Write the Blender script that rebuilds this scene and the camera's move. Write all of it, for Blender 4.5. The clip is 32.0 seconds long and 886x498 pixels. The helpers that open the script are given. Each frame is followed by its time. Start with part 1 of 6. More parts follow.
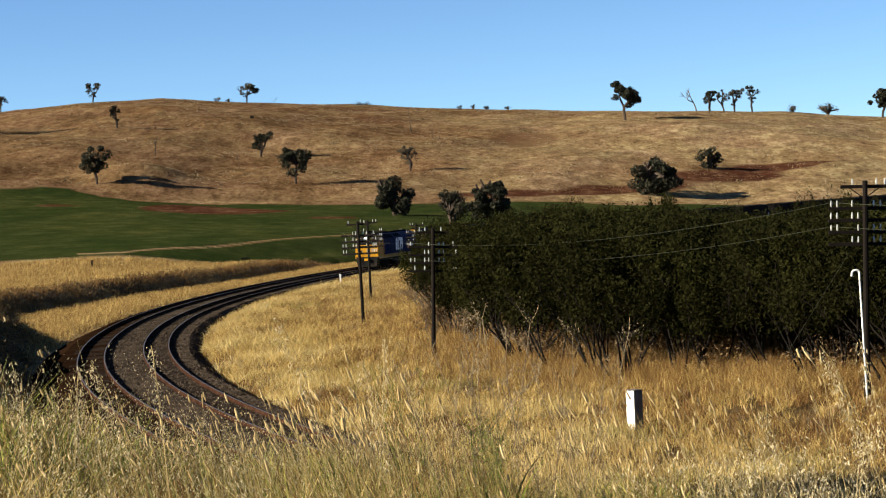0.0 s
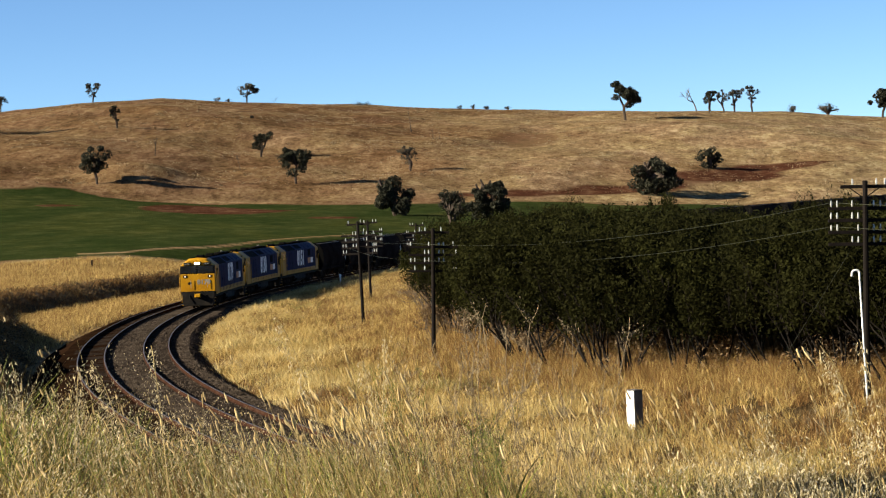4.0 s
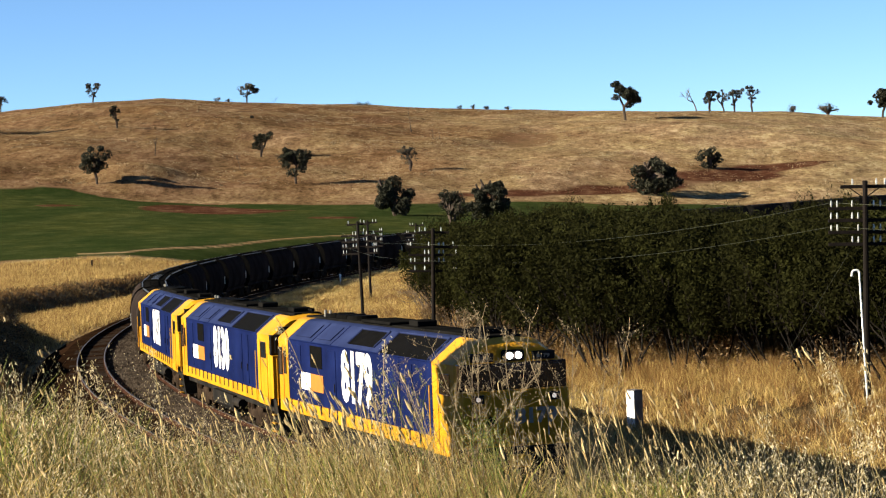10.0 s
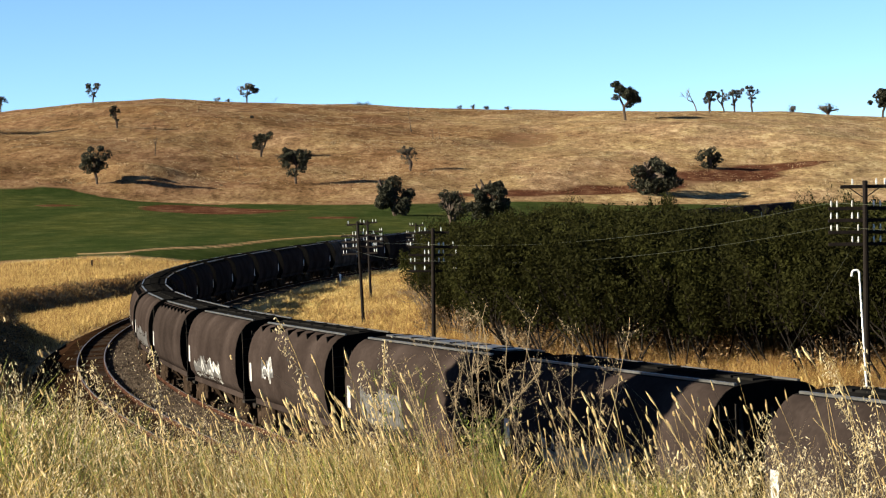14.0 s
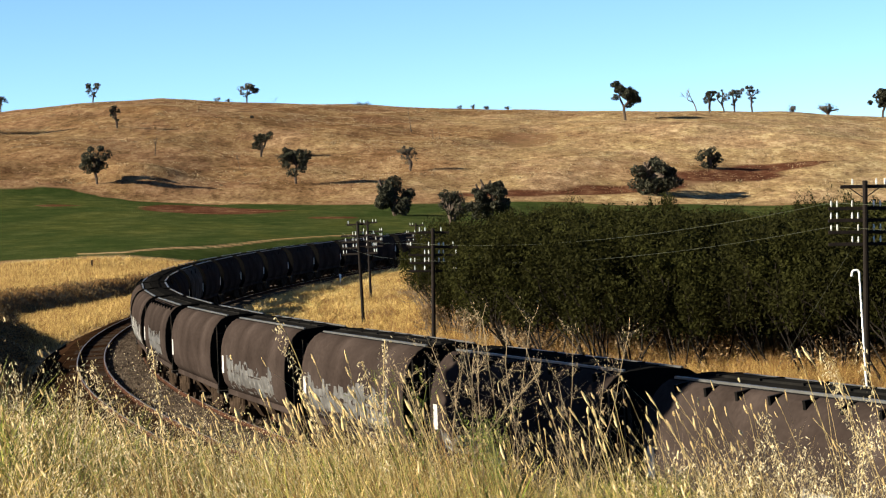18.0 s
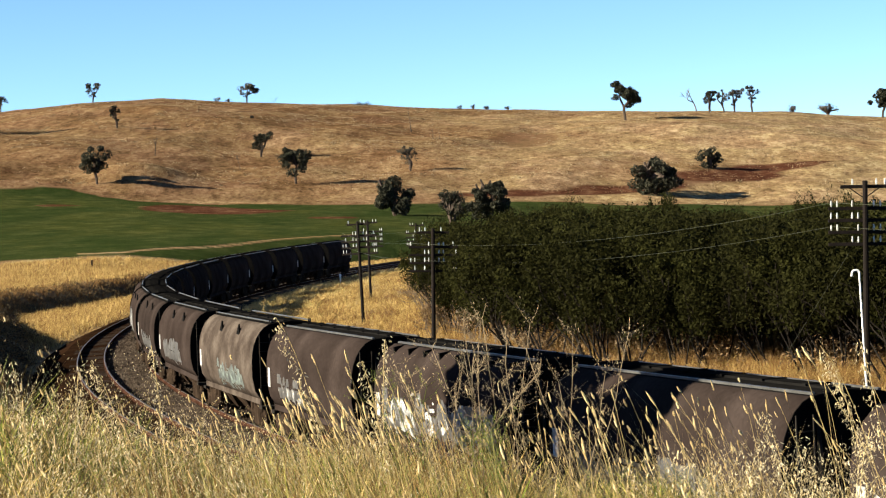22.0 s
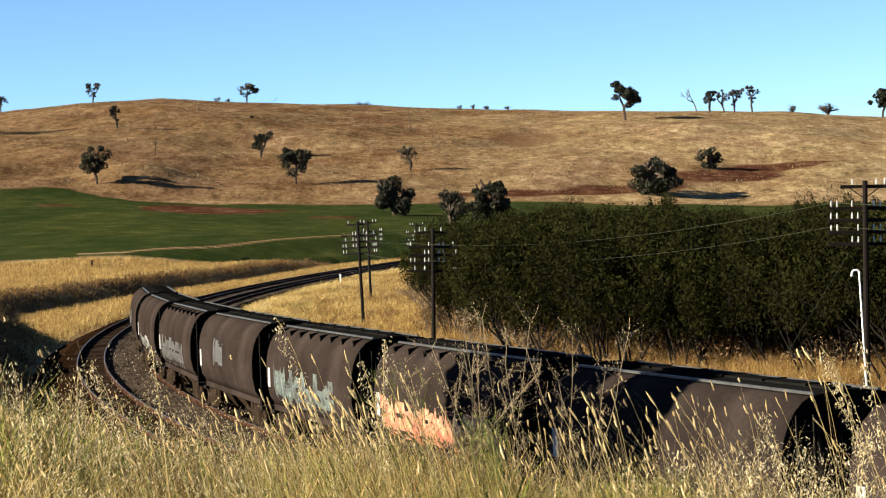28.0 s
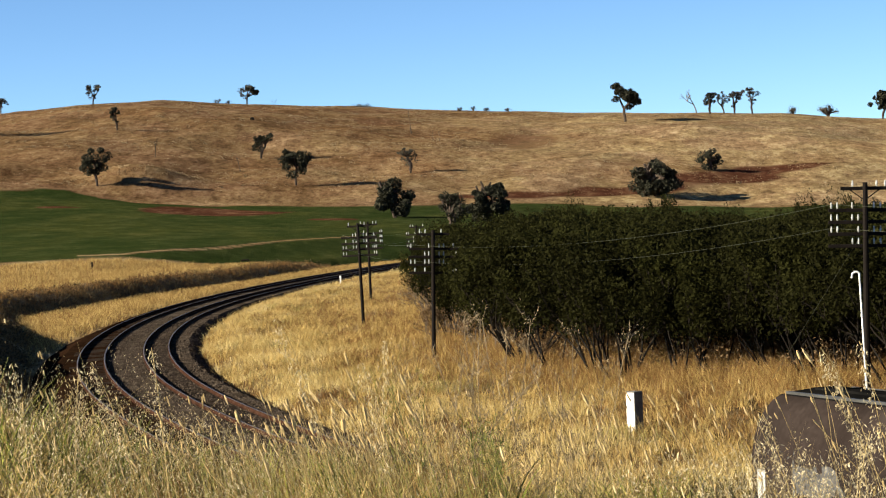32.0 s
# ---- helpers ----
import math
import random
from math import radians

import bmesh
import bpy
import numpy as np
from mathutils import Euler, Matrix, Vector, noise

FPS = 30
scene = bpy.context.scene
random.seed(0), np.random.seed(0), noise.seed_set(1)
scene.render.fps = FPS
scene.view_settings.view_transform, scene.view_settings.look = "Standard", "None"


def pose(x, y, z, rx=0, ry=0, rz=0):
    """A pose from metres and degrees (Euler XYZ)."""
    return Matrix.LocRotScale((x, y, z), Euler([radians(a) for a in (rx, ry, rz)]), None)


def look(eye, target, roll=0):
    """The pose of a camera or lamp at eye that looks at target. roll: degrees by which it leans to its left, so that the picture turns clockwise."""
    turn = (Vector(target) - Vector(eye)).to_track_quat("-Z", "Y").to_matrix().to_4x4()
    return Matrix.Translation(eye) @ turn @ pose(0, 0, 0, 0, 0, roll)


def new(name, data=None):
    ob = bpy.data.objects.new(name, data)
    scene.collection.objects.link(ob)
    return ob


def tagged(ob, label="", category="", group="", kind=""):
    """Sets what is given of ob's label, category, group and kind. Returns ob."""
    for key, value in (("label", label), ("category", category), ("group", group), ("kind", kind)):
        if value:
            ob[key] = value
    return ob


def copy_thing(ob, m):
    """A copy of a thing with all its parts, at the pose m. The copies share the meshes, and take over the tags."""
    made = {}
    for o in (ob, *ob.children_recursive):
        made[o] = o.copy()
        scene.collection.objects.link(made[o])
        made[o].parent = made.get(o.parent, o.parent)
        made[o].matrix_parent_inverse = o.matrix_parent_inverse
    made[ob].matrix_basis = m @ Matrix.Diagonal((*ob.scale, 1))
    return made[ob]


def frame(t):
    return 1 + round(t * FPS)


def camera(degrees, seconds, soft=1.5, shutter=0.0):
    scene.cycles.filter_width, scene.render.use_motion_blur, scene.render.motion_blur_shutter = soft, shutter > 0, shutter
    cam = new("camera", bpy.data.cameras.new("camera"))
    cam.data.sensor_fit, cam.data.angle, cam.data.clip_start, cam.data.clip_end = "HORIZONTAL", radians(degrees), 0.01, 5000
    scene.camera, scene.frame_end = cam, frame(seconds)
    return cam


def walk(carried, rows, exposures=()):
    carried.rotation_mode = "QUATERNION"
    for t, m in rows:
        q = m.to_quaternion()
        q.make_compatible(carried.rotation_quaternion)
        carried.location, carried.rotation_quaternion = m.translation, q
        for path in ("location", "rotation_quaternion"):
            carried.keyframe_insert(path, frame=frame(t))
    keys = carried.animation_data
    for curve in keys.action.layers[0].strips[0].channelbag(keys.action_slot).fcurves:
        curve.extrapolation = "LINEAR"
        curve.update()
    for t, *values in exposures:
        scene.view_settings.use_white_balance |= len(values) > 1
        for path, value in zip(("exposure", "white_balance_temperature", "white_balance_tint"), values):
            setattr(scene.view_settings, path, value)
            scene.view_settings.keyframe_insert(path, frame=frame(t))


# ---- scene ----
# ---------------------------------------------------------------- camera
EYE = (0.0, 0.0, 8.226)
PITCH, ROLL = 1.436, -3.372


def aim(up):
    """The camera's pose, tilted up by some degrees from where it first stood."""
    return look(EYE, (0, 100, EYE[2] - 100 * math.tan(radians(PITCH - up))), ROLL)


cam = camera(21.795, 32.0, soft=1.18)
walk(cam, [(0, aim(0)), (29.4, aim(0)), (29.9, aim(0.021)), (31.6, aim(0.021)), (32.0, aim(0.044))],
     exposures=[(0, 1.72), (3, 1.77), (8.5, 1.92), (11, 2.02), (13, 2.15), (19, 2.28), (23, 2.24), (29.5, 2.06), (31, 1.97), (32, 1.87)])

# ---------------------------------------------------------------- sky and sun
SUN_EL, SUN_AZ = radians(23.5), math.atan2(-0.974, -0.22)
SUN = Vector((math.sin(SUN_AZ) * math.cos(SUN_EL), math.cos(SUN_AZ) * math.cos(SUN_EL), math.sin(SUN_EL)))
world = bpy.data.worlds.new("sky")
scene.world = world
world.use_nodes = True
wn = world.node_tree.nodes
sky = wn.new("ShaderNodeTexSky")
sky.sky_type = "NISHITA"
sky.sun_disc = False
sky.sun_elevation, sky.sun_rotation = SUN_EL, SUN_AZ
sky.altitude, sky.air_density, sky.dust_density, sky.ozone_density = 0, 0.45, 0.0, 2.5
tint = wn.new("ShaderNodeMix")
tint.data_type, tint.blend_type = "RGBA", "MULTIPLY"
tint.inputs[0].default_value, tint.inputs[7].default_value = 1.0, (0.84, 1.0, 1.07, 1.0)
world.node_tree.links.new(sky.outputs[0], tint.inputs[6])
world.node_tree.links.new(tint.outputs[2], wn["Background"].inputs[0])
wn["Background"].inputs[1].default_value = 0.0434
sun = new("sun", bpy.data.lights.new("sun", "SUN"))
sun.data.energy, sun.data.angle, sun.data.color = 5.0, radians(0.5), (1.0, 0.9, 0.7)
sun.matrix_world = look(SUN * 200, (0, 0, 0))


# ---------------------------------------------------------------- materials
def rgb(c):
    return (*c, 1.0)


def material(name, colours, rough=0.7, metal=0.0, scale=3.0, fine=40.0, bump=0.2, spread=0.35, island=0.0, piece=0.0, spec=0.5, thin=0.0):
    """A surface whose colour wanders between some colours at two scales, with fine relief."""
    m = bpy.data.materials.new(name)
    m.use_nodes = True
    nt = m.node_tree
    n, l = nt.nodes, nt.links
    bsdf = n["Principled BSDF"]
    tc = n.new("ShaderNodeTexCoord")
    big, small = n.new("ShaderNodeTexNoise"), n.new("ShaderNodeTexNoise")
    big.inputs["Scale"].default_value, big.inputs["Detail"].default_value = scale, 6
    small.inputs["Scale"].default_value, small.inputs["Detail"].default_value = fine, 4
    for t in (big, small):
        l.new(tc.outputs["Object"], t.inputs["Vector"])
    mix = n.new("ShaderNodeMath")
    mix.operation = "MULTIPLY_ADD"
    mix.inputs[1].default_value = spread
    l.new(small.outputs[0], mix.inputs[0])
    l.new(big.outputs[0], mix.inputs[2])
    last = mix.outputs[0]
    for amount, kind, socket in ((island, "ShaderNodeNewGeometry", "Random Per Island"), (piece, "ShaderNodeObjectInfo", "Random")):
        if amount:
            src, add = n.new(kind), n.new("ShaderNodeMath")
            add.operation = "MULTIPLY_ADD"
            add.inputs[1].default_value = amount
            l.new(src.outputs[socket], add.inputs[0])
            l.new(last, add.inputs[2])
            last = add.outputs[0]
    span = n.new("ShaderNodeMapRange")
    lo = 0.3 + spread * 0.35
    span.inputs["From Min"].default_value = lo
    span.inputs["From Max"].default_value = lo + 0.4 + spread * 0.3 + island + piece
    l.new(last, span.inputs["Value"])
    ramp = n.new("ShaderNodeValToRGB")
    el = ramp.color_ramp.elements
    while len(el) < len(colours):
        el.new(0.5)
    for i, c in enumerate(colours):
        el[i].position, el[i].color = i / max(1, len(colours) - 1), rgb(c)
    l.new(span.outputs[0], ramp.inputs[0])
    l.new(ramp.outputs[0], bsdf.inputs["Base Color"])
    bsdf.inputs["Roughness"].default_value, bsdf.inputs["Metallic"].default_value = rough, metal
    bsdf.inputs["Specular IOR Level"].default_value = spec
    if thin:
        tr, mx = n.new("ShaderNodeBsdfTranslucent"), n.new("ShaderNodeMixShader")
        l.new(ramp.outputs[0], tr.inputs["Color"])
        mx.inputs[0].default_value = thin
        l.new(bsdf.outputs[0], mx.inputs[1])
        l.new(tr.outputs[0], mx.inputs[2])
        l.new(mx.outputs[0], n["Material Output"].inputs["Surface"])
    if bump:
        b = n.new("ShaderNodeBump")
        b.inputs["Strength"].default_value, b.inputs["Distance"].default_value = bump, 0.02
        l.new(small.outputs[0], b.inputs["Height"])
        l.new(b.outputs[0], bsdf.inputs["Normal"])
    return m


def glow(name, colour, strength):
    m = material(name, [colour, colour], 0.3)
    b = m.node_tree.nodes["Principled BSDF"]
    b.inputs["Emission Color"].default_value, b.inputs["Emission Strength"].default_value = rgb(colour), strength
    return m


M_RAIL = material("rusty rail steel", [(0.012, 0.0059, 0.0039), (0.029, 0.0138, 0.009), (0.044, 0.024, 0.0167)], 0.7, 0.0, 1.5, 30, spec=0.0)
M_RAILTOP = material("worn rail head", [(0.0399, 0.0314, 0.0268), (0.0859, 0.0712, 0.0626)], 0.5, 0.4, 2, 60, 0.05)
M_SLEEPER = material("weathered sleeper", [(0.015, 0.0105, 0.0078), (0.044, 0.034, 0.0275)], 0.9, 0, 3, 30, 0.4, spec=0.0)
M_BALLAST = material("grey brown ballast", [(0.012, 0.0082, 0.0053), (0.038, 0.029, 0.0215), (0.09, 0.072, 0.056)], 0.95, 0, 0.6, 9, 1.0, 0.9, spec=0.0)
M_BEDRED = material("rust stained ballast", [(0.0042, 0.0022, 0.0012), (0.0105, 0.0054, 0.003), (0.021, 0.011, 0.0064)], 0.95, 0, 0.6, 9, 1.0, 0.9, spec=0.0)
M_BEDDARK = material("oily dark ballast", [(0.0062, 0.0045, 0.0032), (0.0165, 0.0122, 0.0088), (0.036, 0.0275, 0.0205)], 0.95, 0, 0.6, 9, 1.0, 0.9, spec=0.0)
M_STONE = material("ballast stones", [(0.0135, 0.0093, 0.00636), (0.038, 0.0285, 0.0215), (0.096, 0.077, 0.061)], 0.95, 0, 2, 20, 0.5, 0.4, island=0.5, spec=0.0)
M_BARK = material("grey brown bark", [(0.0256, 0.0182, 0.0137), (0.0683, 0.0513, 0.0399)], 0.95, 0, 2, 12, 0.5, spec=0.12)
M_DEADWOOD = material("bleached dead wood", [(0.0797, 0.0626, 0.0485), (0.148, 0.122, 0.0969)], 0.9, 0, 2, 12, 0.4, spec=0.1)
M_LEAF = material("dull eucalypt leaves", [(0.0105, 0.0108, 0.0074), (0.022, 0.0222, 0.0142), (0.042, 0.041, 0.0265)], 0.7, 0, 0.5, 3, 0, 0.2, island=0.5, thin=0.15, spec=0.06)
M_LEAFGREY = material("grey thinning leaves", [(0.028, 0.0265, 0.02), (0.065, 0.06, 0.046)], 0.8, 0, 0.5, 3, 0, 0.2, island=0.5, thin=0.15, spec=0.06)
M_BUSH = material("dark wattle leaves", [(0.0062, 0.006, 0.0018), (0.0118, 0.012, 0.003), (0.0265, 0.0275, 0.0062)], 0.8, 0, 0.35, 1.2, 0, 0.3, island=0.12, piece=0.3, thin=0.3, spec=0.03)
M_BRUSH = material("dry brush with bank shade in its colour", [(0.022, 0.015, 0.007), (0.062, 0.042, 0.019), (0.125, 0.088, 0.038)], 0.85, 0, 0.4, 3, 0, 0.2, island=0.5, spec=0.2, thin=0.15)
M_STEM = material("dark shrub stems", [(0.0042, 0.0031, 0.0022), (0.0125, 0.0092, 0.0066)], 0.9, 0, 2, 14, 0.3, spec=0.12)
M_STRAW = material("dry straw grass", [(0.175, 0.112, 0.034), (0.385, 0.27, 0.092), (0.56, 0.42, 0.17)], 0.8, 0, 0.3, 4.0, 0, 0.9, island=0.5, spec=0.2, thin=0.35)
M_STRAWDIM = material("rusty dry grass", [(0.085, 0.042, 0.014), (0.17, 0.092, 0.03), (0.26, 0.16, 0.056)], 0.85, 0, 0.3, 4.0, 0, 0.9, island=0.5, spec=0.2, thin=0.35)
M_DEADLEAF = material("dead brown leaves", [(0.057, 0.0342, 0.0171), (0.125, 0.0797, 0.0399), (0.205, 0.143, 0.0797)], 0.85, 0, 0.4, 3, 0, 0.2, island=0.5, spec=0.1, thin=0.2)
M_NEARGRASS = material("dry grass stalks", [(0.009, 0.0072, 0.0024), (0.065, 0.046, 0.014), (0.33, 0.232, 0.065), (0.76, 0.58, 0.26)], 0.75, 0, 0.5, 4, 0, 0.2, island=0.6, spec=0.25, thin=0.2)
M_GREENGRASS = material("green grass blades", [(0.005, 0.01, 0.0016), (0.042, 0.06, 0.007), (0.165, 0.185, 0.022), (0.48, 0.43, 0.09)], 0.7, 0, 0.5, 4, 0, 0.2, island=0.6, spec=0.25, thin=0.2)
M_PALESTRAW = material("bleached pale grass", [(0.27, 0.203, 0.082), (0.48, 0.372, 0.16), (0.65, 0.53, 0.27)], 0.8, 0, 0.3, 4.0, 0, 0.9, island=0.5, spec=0.1, thin=0.35)
M_HILLTUFT = material("dull hill tussocks", [(0.13, 0.097, 0.056), (0.2, 0.155, 0.094), (0.28, 0.222, 0.14)], 0.9, 0, 0.05, 1, 0, 0.2, island=0.5, spec=0.05)
M_OLIVEGRASS = material("greenish dry grass", [(0.12, 0.1, 0.03), (0.24, 0.21, 0.07), (0.35, 0.305, 0.125)], 0.8, 0, 0.3, 4.0, 0, 0.9, island=0.5, spec=0.1, thin=0.35)
M_STALK = material("pale dry stalks", [(0.171, 0.12, 0.0456), (0.285, 0.217, 0.0969), (0.399, 0.319, 0.171)], 0.8, 0, 1, 5, 0, 0.2, island=0.5, spec=0.1)
M_SEED = material("ripe seed heads", [(0.15, 0.095, 0.038), (0.4, 0.285, 0.125), (0.68, 0.54, 0.3)], 0.8, 0, 3, 300, 0.6, 0.3, island=0.5, spec=0.2)
M_OAT = material("bleached oat husks", [(0.22, 0.17, 0.085), (0.44, 0.365, 0.21), (0.7, 0.62, 0.45)], 0.7, 0, 3, 100, 0, 0.3, island=0.5, spec=0.3, thin=0.35)
M_DOCK = material("brown dry weed", [(0.074, 0.0485, 0.0228), (0.171, 0.125, 0.0683), (0.257, 0.205, 0.12)], 0.85, 0, 2, 40, 0, 0.3, island=0.5)
M_POLE = material("tarred timber pole", [(0.0034, 0.00255, 0.00204), (0.00935, 0.0068, 0.00552)], 0.85, 0, 2, 20, 0.4, spec=0.08)
M_PORCELAIN = material("white porcelain", [(0.255, 0.255, 0.246), (0.425, 0.425, 0.408)], 0.2, 0, 4, 20, 0)
M_WIRE = material("weathered copper wire", [(0.0342, 0.0371, 0.0228), (0.0683, 0.0712, 0.0456)], 0.5, 0.6, 2, 20, 0)
M_WHITE = material("flaking white paint", [(0.484, 0.466, 0.44), (0.686, 0.678, 0.66), (0.739, 0.739, 0.722)], 0.6, 0, 3, 20, 0.2)
M_CONCRETE = material("concrete darkened for shade", [(0.0513, 0.0456, 0.0428), (0.0909, 0.0826, 0.0769), (0.143, 0.133, 0.125)], 0.85, 0, 3, 25, 0.4)
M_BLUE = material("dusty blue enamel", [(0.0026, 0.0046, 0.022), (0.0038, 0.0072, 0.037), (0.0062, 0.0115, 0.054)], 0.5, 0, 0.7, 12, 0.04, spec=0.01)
# lighter blue: wear plus the sunlight on the roof slope, put into the colour
M_BLUETOP = material("worn blue enamel with sunlight in it", [(0.0075, 0.0105, 0.032), (0.0115, 0.0165, 0.05), (0.018, 0.0255, 0.07)], 0.6, 0, 0.8, 14, 0.05, spec=0.03)
M_YELLOW = material("warm yellow enamel", [(0.239, 0.108, 0.00342), (0.331, 0.16, 0.00513), (0.376, 0.199, 0.00909)], 0.45, 0, 0.8, 12, 0.04, spec=0.1)
M_ORANGE = material("orange panel paint", [(0.285, 0.0909, 0.00683), (0.342, 0.12, 0.0114)], 0.45, 0, 2, 12, 0.03)
M_PANEL = material("white panel paint", [(0.634, 0.634, 0.616), (0.739, 0.739, 0.739)], 0.5, 0, 2, 12, 0.03)
M_LETTER = material("grey white letters", [(0.616, 0.616, 0.598), (0.722, 0.722, 0.704)], 0.5, 0, 2, 12, 0)
M_DATA = material("worn white data panel", [(0.085, 0.085, 0.085), (0.255, 0.255, 0.246), (0.468, 0.468, 0.459)], 0.6, 0, 3, 12, 0, 0.5)
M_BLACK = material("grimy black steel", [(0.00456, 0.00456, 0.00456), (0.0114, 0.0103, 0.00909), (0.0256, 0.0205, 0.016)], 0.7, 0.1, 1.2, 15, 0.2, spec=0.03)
M_GRILLE = material("near black grille and gap shade", [(0.0012, 0.0011, 0.001), (0.0032, 0.003, 0.0028)], 0.8, 0, 3, 30, 0.2, spec=0.02)
M_ROOF = material("near black roof steel", [(0.00297, 0.00297, 0.00297), (0.0085, 0.00807, 0.00765)], 0.75, 0, 1, 15, 0.15, spec=0.0)
M_GLASS = material("dark cab glass", [(0.006, 0.007, 0.008), (0.012, 0.013, 0.015)], 0.08, 0, 2, 10, 0)
M_LAMP = glow("lit headlamp", (1.0, 0.9, 0.85), 40.0)
M_LAMPDIM = glow("marker lamp", (1.0, 0.85, 0.7), 0.12)
M_GREYMARK = material("worn grey marking", [(0.1, 0.094, 0.08), (0.19, 0.175, 0.15)], 0.7, 0, 2, 12, 0)
M_WAGON = [material("brown wagon paint", [(0.0095, 0.007, 0.0062), (0.0185, 0.0139, 0.0123), (0.032, 0.0243, 0.0216)], 0.8, 0, 0.5, 9, 0.06, spec=0.0),
           material("sooty brown wagon paint", [(0.0076, 0.0058, 0.0052), (0.0158, 0.012, 0.0107), (0.0275, 0.0212, 0.0188)], 0.8, 0, 0.5, 9, 0.06, spec=0.0),
           material("bleached wagon paint", [(0.0165, 0.0125, 0.0102), (0.038, 0.03, 0.025), (0.073, 0.06, 0.05)], 0.75, 0, 0.9, 9, 0.06, spec=0.0)]
M_WALK = material("galvanised walkway", [(0.03, 0.0295, 0.028), (0.085, 0.084, 0.08)], 0.5, 0.5, 2, 20, 0.1)
M_UNDER = material("brake dust underframe", [(0.007, 0.005, 0.0036), (0.018, 0.0124, 0.0088), (0.036, 0.025, 0.018)], 0.85, 0, 2, 15, 0.3, spec=0.0)
SPRAY = {"white": material("white spray paint", [(0.014, 0.0125, 0.0115), (0.08, 0.077, 0.073), (0.26, 0.26, 0.25), (0.48, 0.48, 0.47)], 0.6, 0, 2.6, 11, 0, 0.8),
         "grey": material("faded grey spray paint", [(0.012, 0.0105, 0.0095), (0.018, 0.0165, 0.0155), (0.04, 0.0385, 0.0365), (0.1, 0.098, 0.094)], 0.6, 0, 2.6, 11, 0, 0.8),
         "pink": material("magenta spray paint", [(0.03, 0.014, 0.02), (0.09, 0.03, 0.055), (0.2, 0.11, 0.15)], 0.6, 0, 2.6, 11, 0, 0.8),
         "red": material("red and cream spray paint", [(0.182, 0.0114, 0.0085), (0.296, 0.114, 0.0626), (0.353, 0.262, 0.154)], 0.6, 0, 2.6, 11, 0, 0.8),
         "aqua": material("aqua spray paint", [(0.013, 0.0115, 0.0105), (0.022, 0.0235, 0.022), (0.06, 0.076, 0.07), (0.16, 0.2, 0.18)], 0.6, 0, 2.6, 11, 0, 0.8)}

# ---------------------------------------------------------------- the line's plan: curvature by distance along it
TS = np.arange(-900.0, 900.5, 1.0)
_k = np.interp(TS, [-560, -420, -190, -130, -80, -40, -15, 0, 45, 90, 135, 180, 225, 270, 300],
               [0, 0.0008, 0.00109, 0.00169, 0.00295, 0.00361, 0.00319, 0.00204, 0.00231, 0.00266, 0.00273, 0.00283, 0.00156, 0.00029, 0])
TH = np.concatenate([[0], np.cumsum((_k[1:] + _k[:-1]) / 2)])
_i = int(np.argmin(abs(TS - 180)))
TH = TH - TH[_i] - 1.3413
TX = np.concatenate([[0], np.cumsum((np.cos(TH[1:]) + np.cos(TH[:-1])) / 2)])
TY = np.concatenate([[0], np.cumsum((np.sin(TH[1:]) + np.sin(TH[:-1])) / 2)])
TX, TY = TX - TX[_i] - 10.973, TY - TY[_i] + 101.384
CANT = 0.0354 / 1.5
OUTER = 3.7676          # offset of the second track
SPEED = 22.433


def rail_z(s):
    return np.interp(s, [-900, -200, -150, -60, 280, 900], [-1.7, -1.49, -1.44, -0.915, 0.38, 0.5])


def on_line(s, o=0.0, up=0.0):
    """World place at distance s along the line, o metres to the right of travel, up metres over the rail."""
    h = np.interp(s, TS, TH)
    lean = up * CANT
    return (np.interp(s, TS, TX) + (o - lean) * np.sin(h), np.interp(s, TS, TY) - (o - lean) * np.cos(h),
            rail_z(s) + up + np.clip(o, -2, 2) * CANT)


def line_coords(x, y):
    """Distance along the line and offset from it, for arrays of places."""
    x, y = np.ravel(x), np.ravel(y)
    s, o = np.empty_like(x), np.empty_like(x)
    px, py = TX[::3], TY[::3]
    for a in range(0, len(x), 4000):
        xa, ya = x[a:a + 4000, None], y[a:a + 4000, None]
        i = np.argmin((xa - px) ** 2 + (ya - py) ** 2, axis=1) * 3
        dx, dy = xa[:, 0] - TX[i], ya[:, 0] - TY[i]
        s[a:a + 4000] = TS[i] + dx * np.cos(TH[i]) + dy * np.sin(TH[i])
        o[a:a + 4000] = dx * np.sin(TH[i]) - dy * np.cos(TH[i])
    return s, o


def smooth(a, b, v):
    t = np.clip((v - a) / (b - a), 0, 1)
    return t * t * (3 - 2 * t)


def wave(x, y, size, seed):
    """A cheap smooth random field of arrays, about -1 to 1."""
    r = np.random.RandomState(seed)
    out = 0
    for _ in range(6):
        a, p = r.uniform(0, 6.283), r.uniform(0, 6.283)
        f = 6.283 / (size * r.uniform(0.6, 1.7))
        out = out + np.sin((x * math.cos(a) + y * math.sin(a)) * f + p)
    return out / 3.2


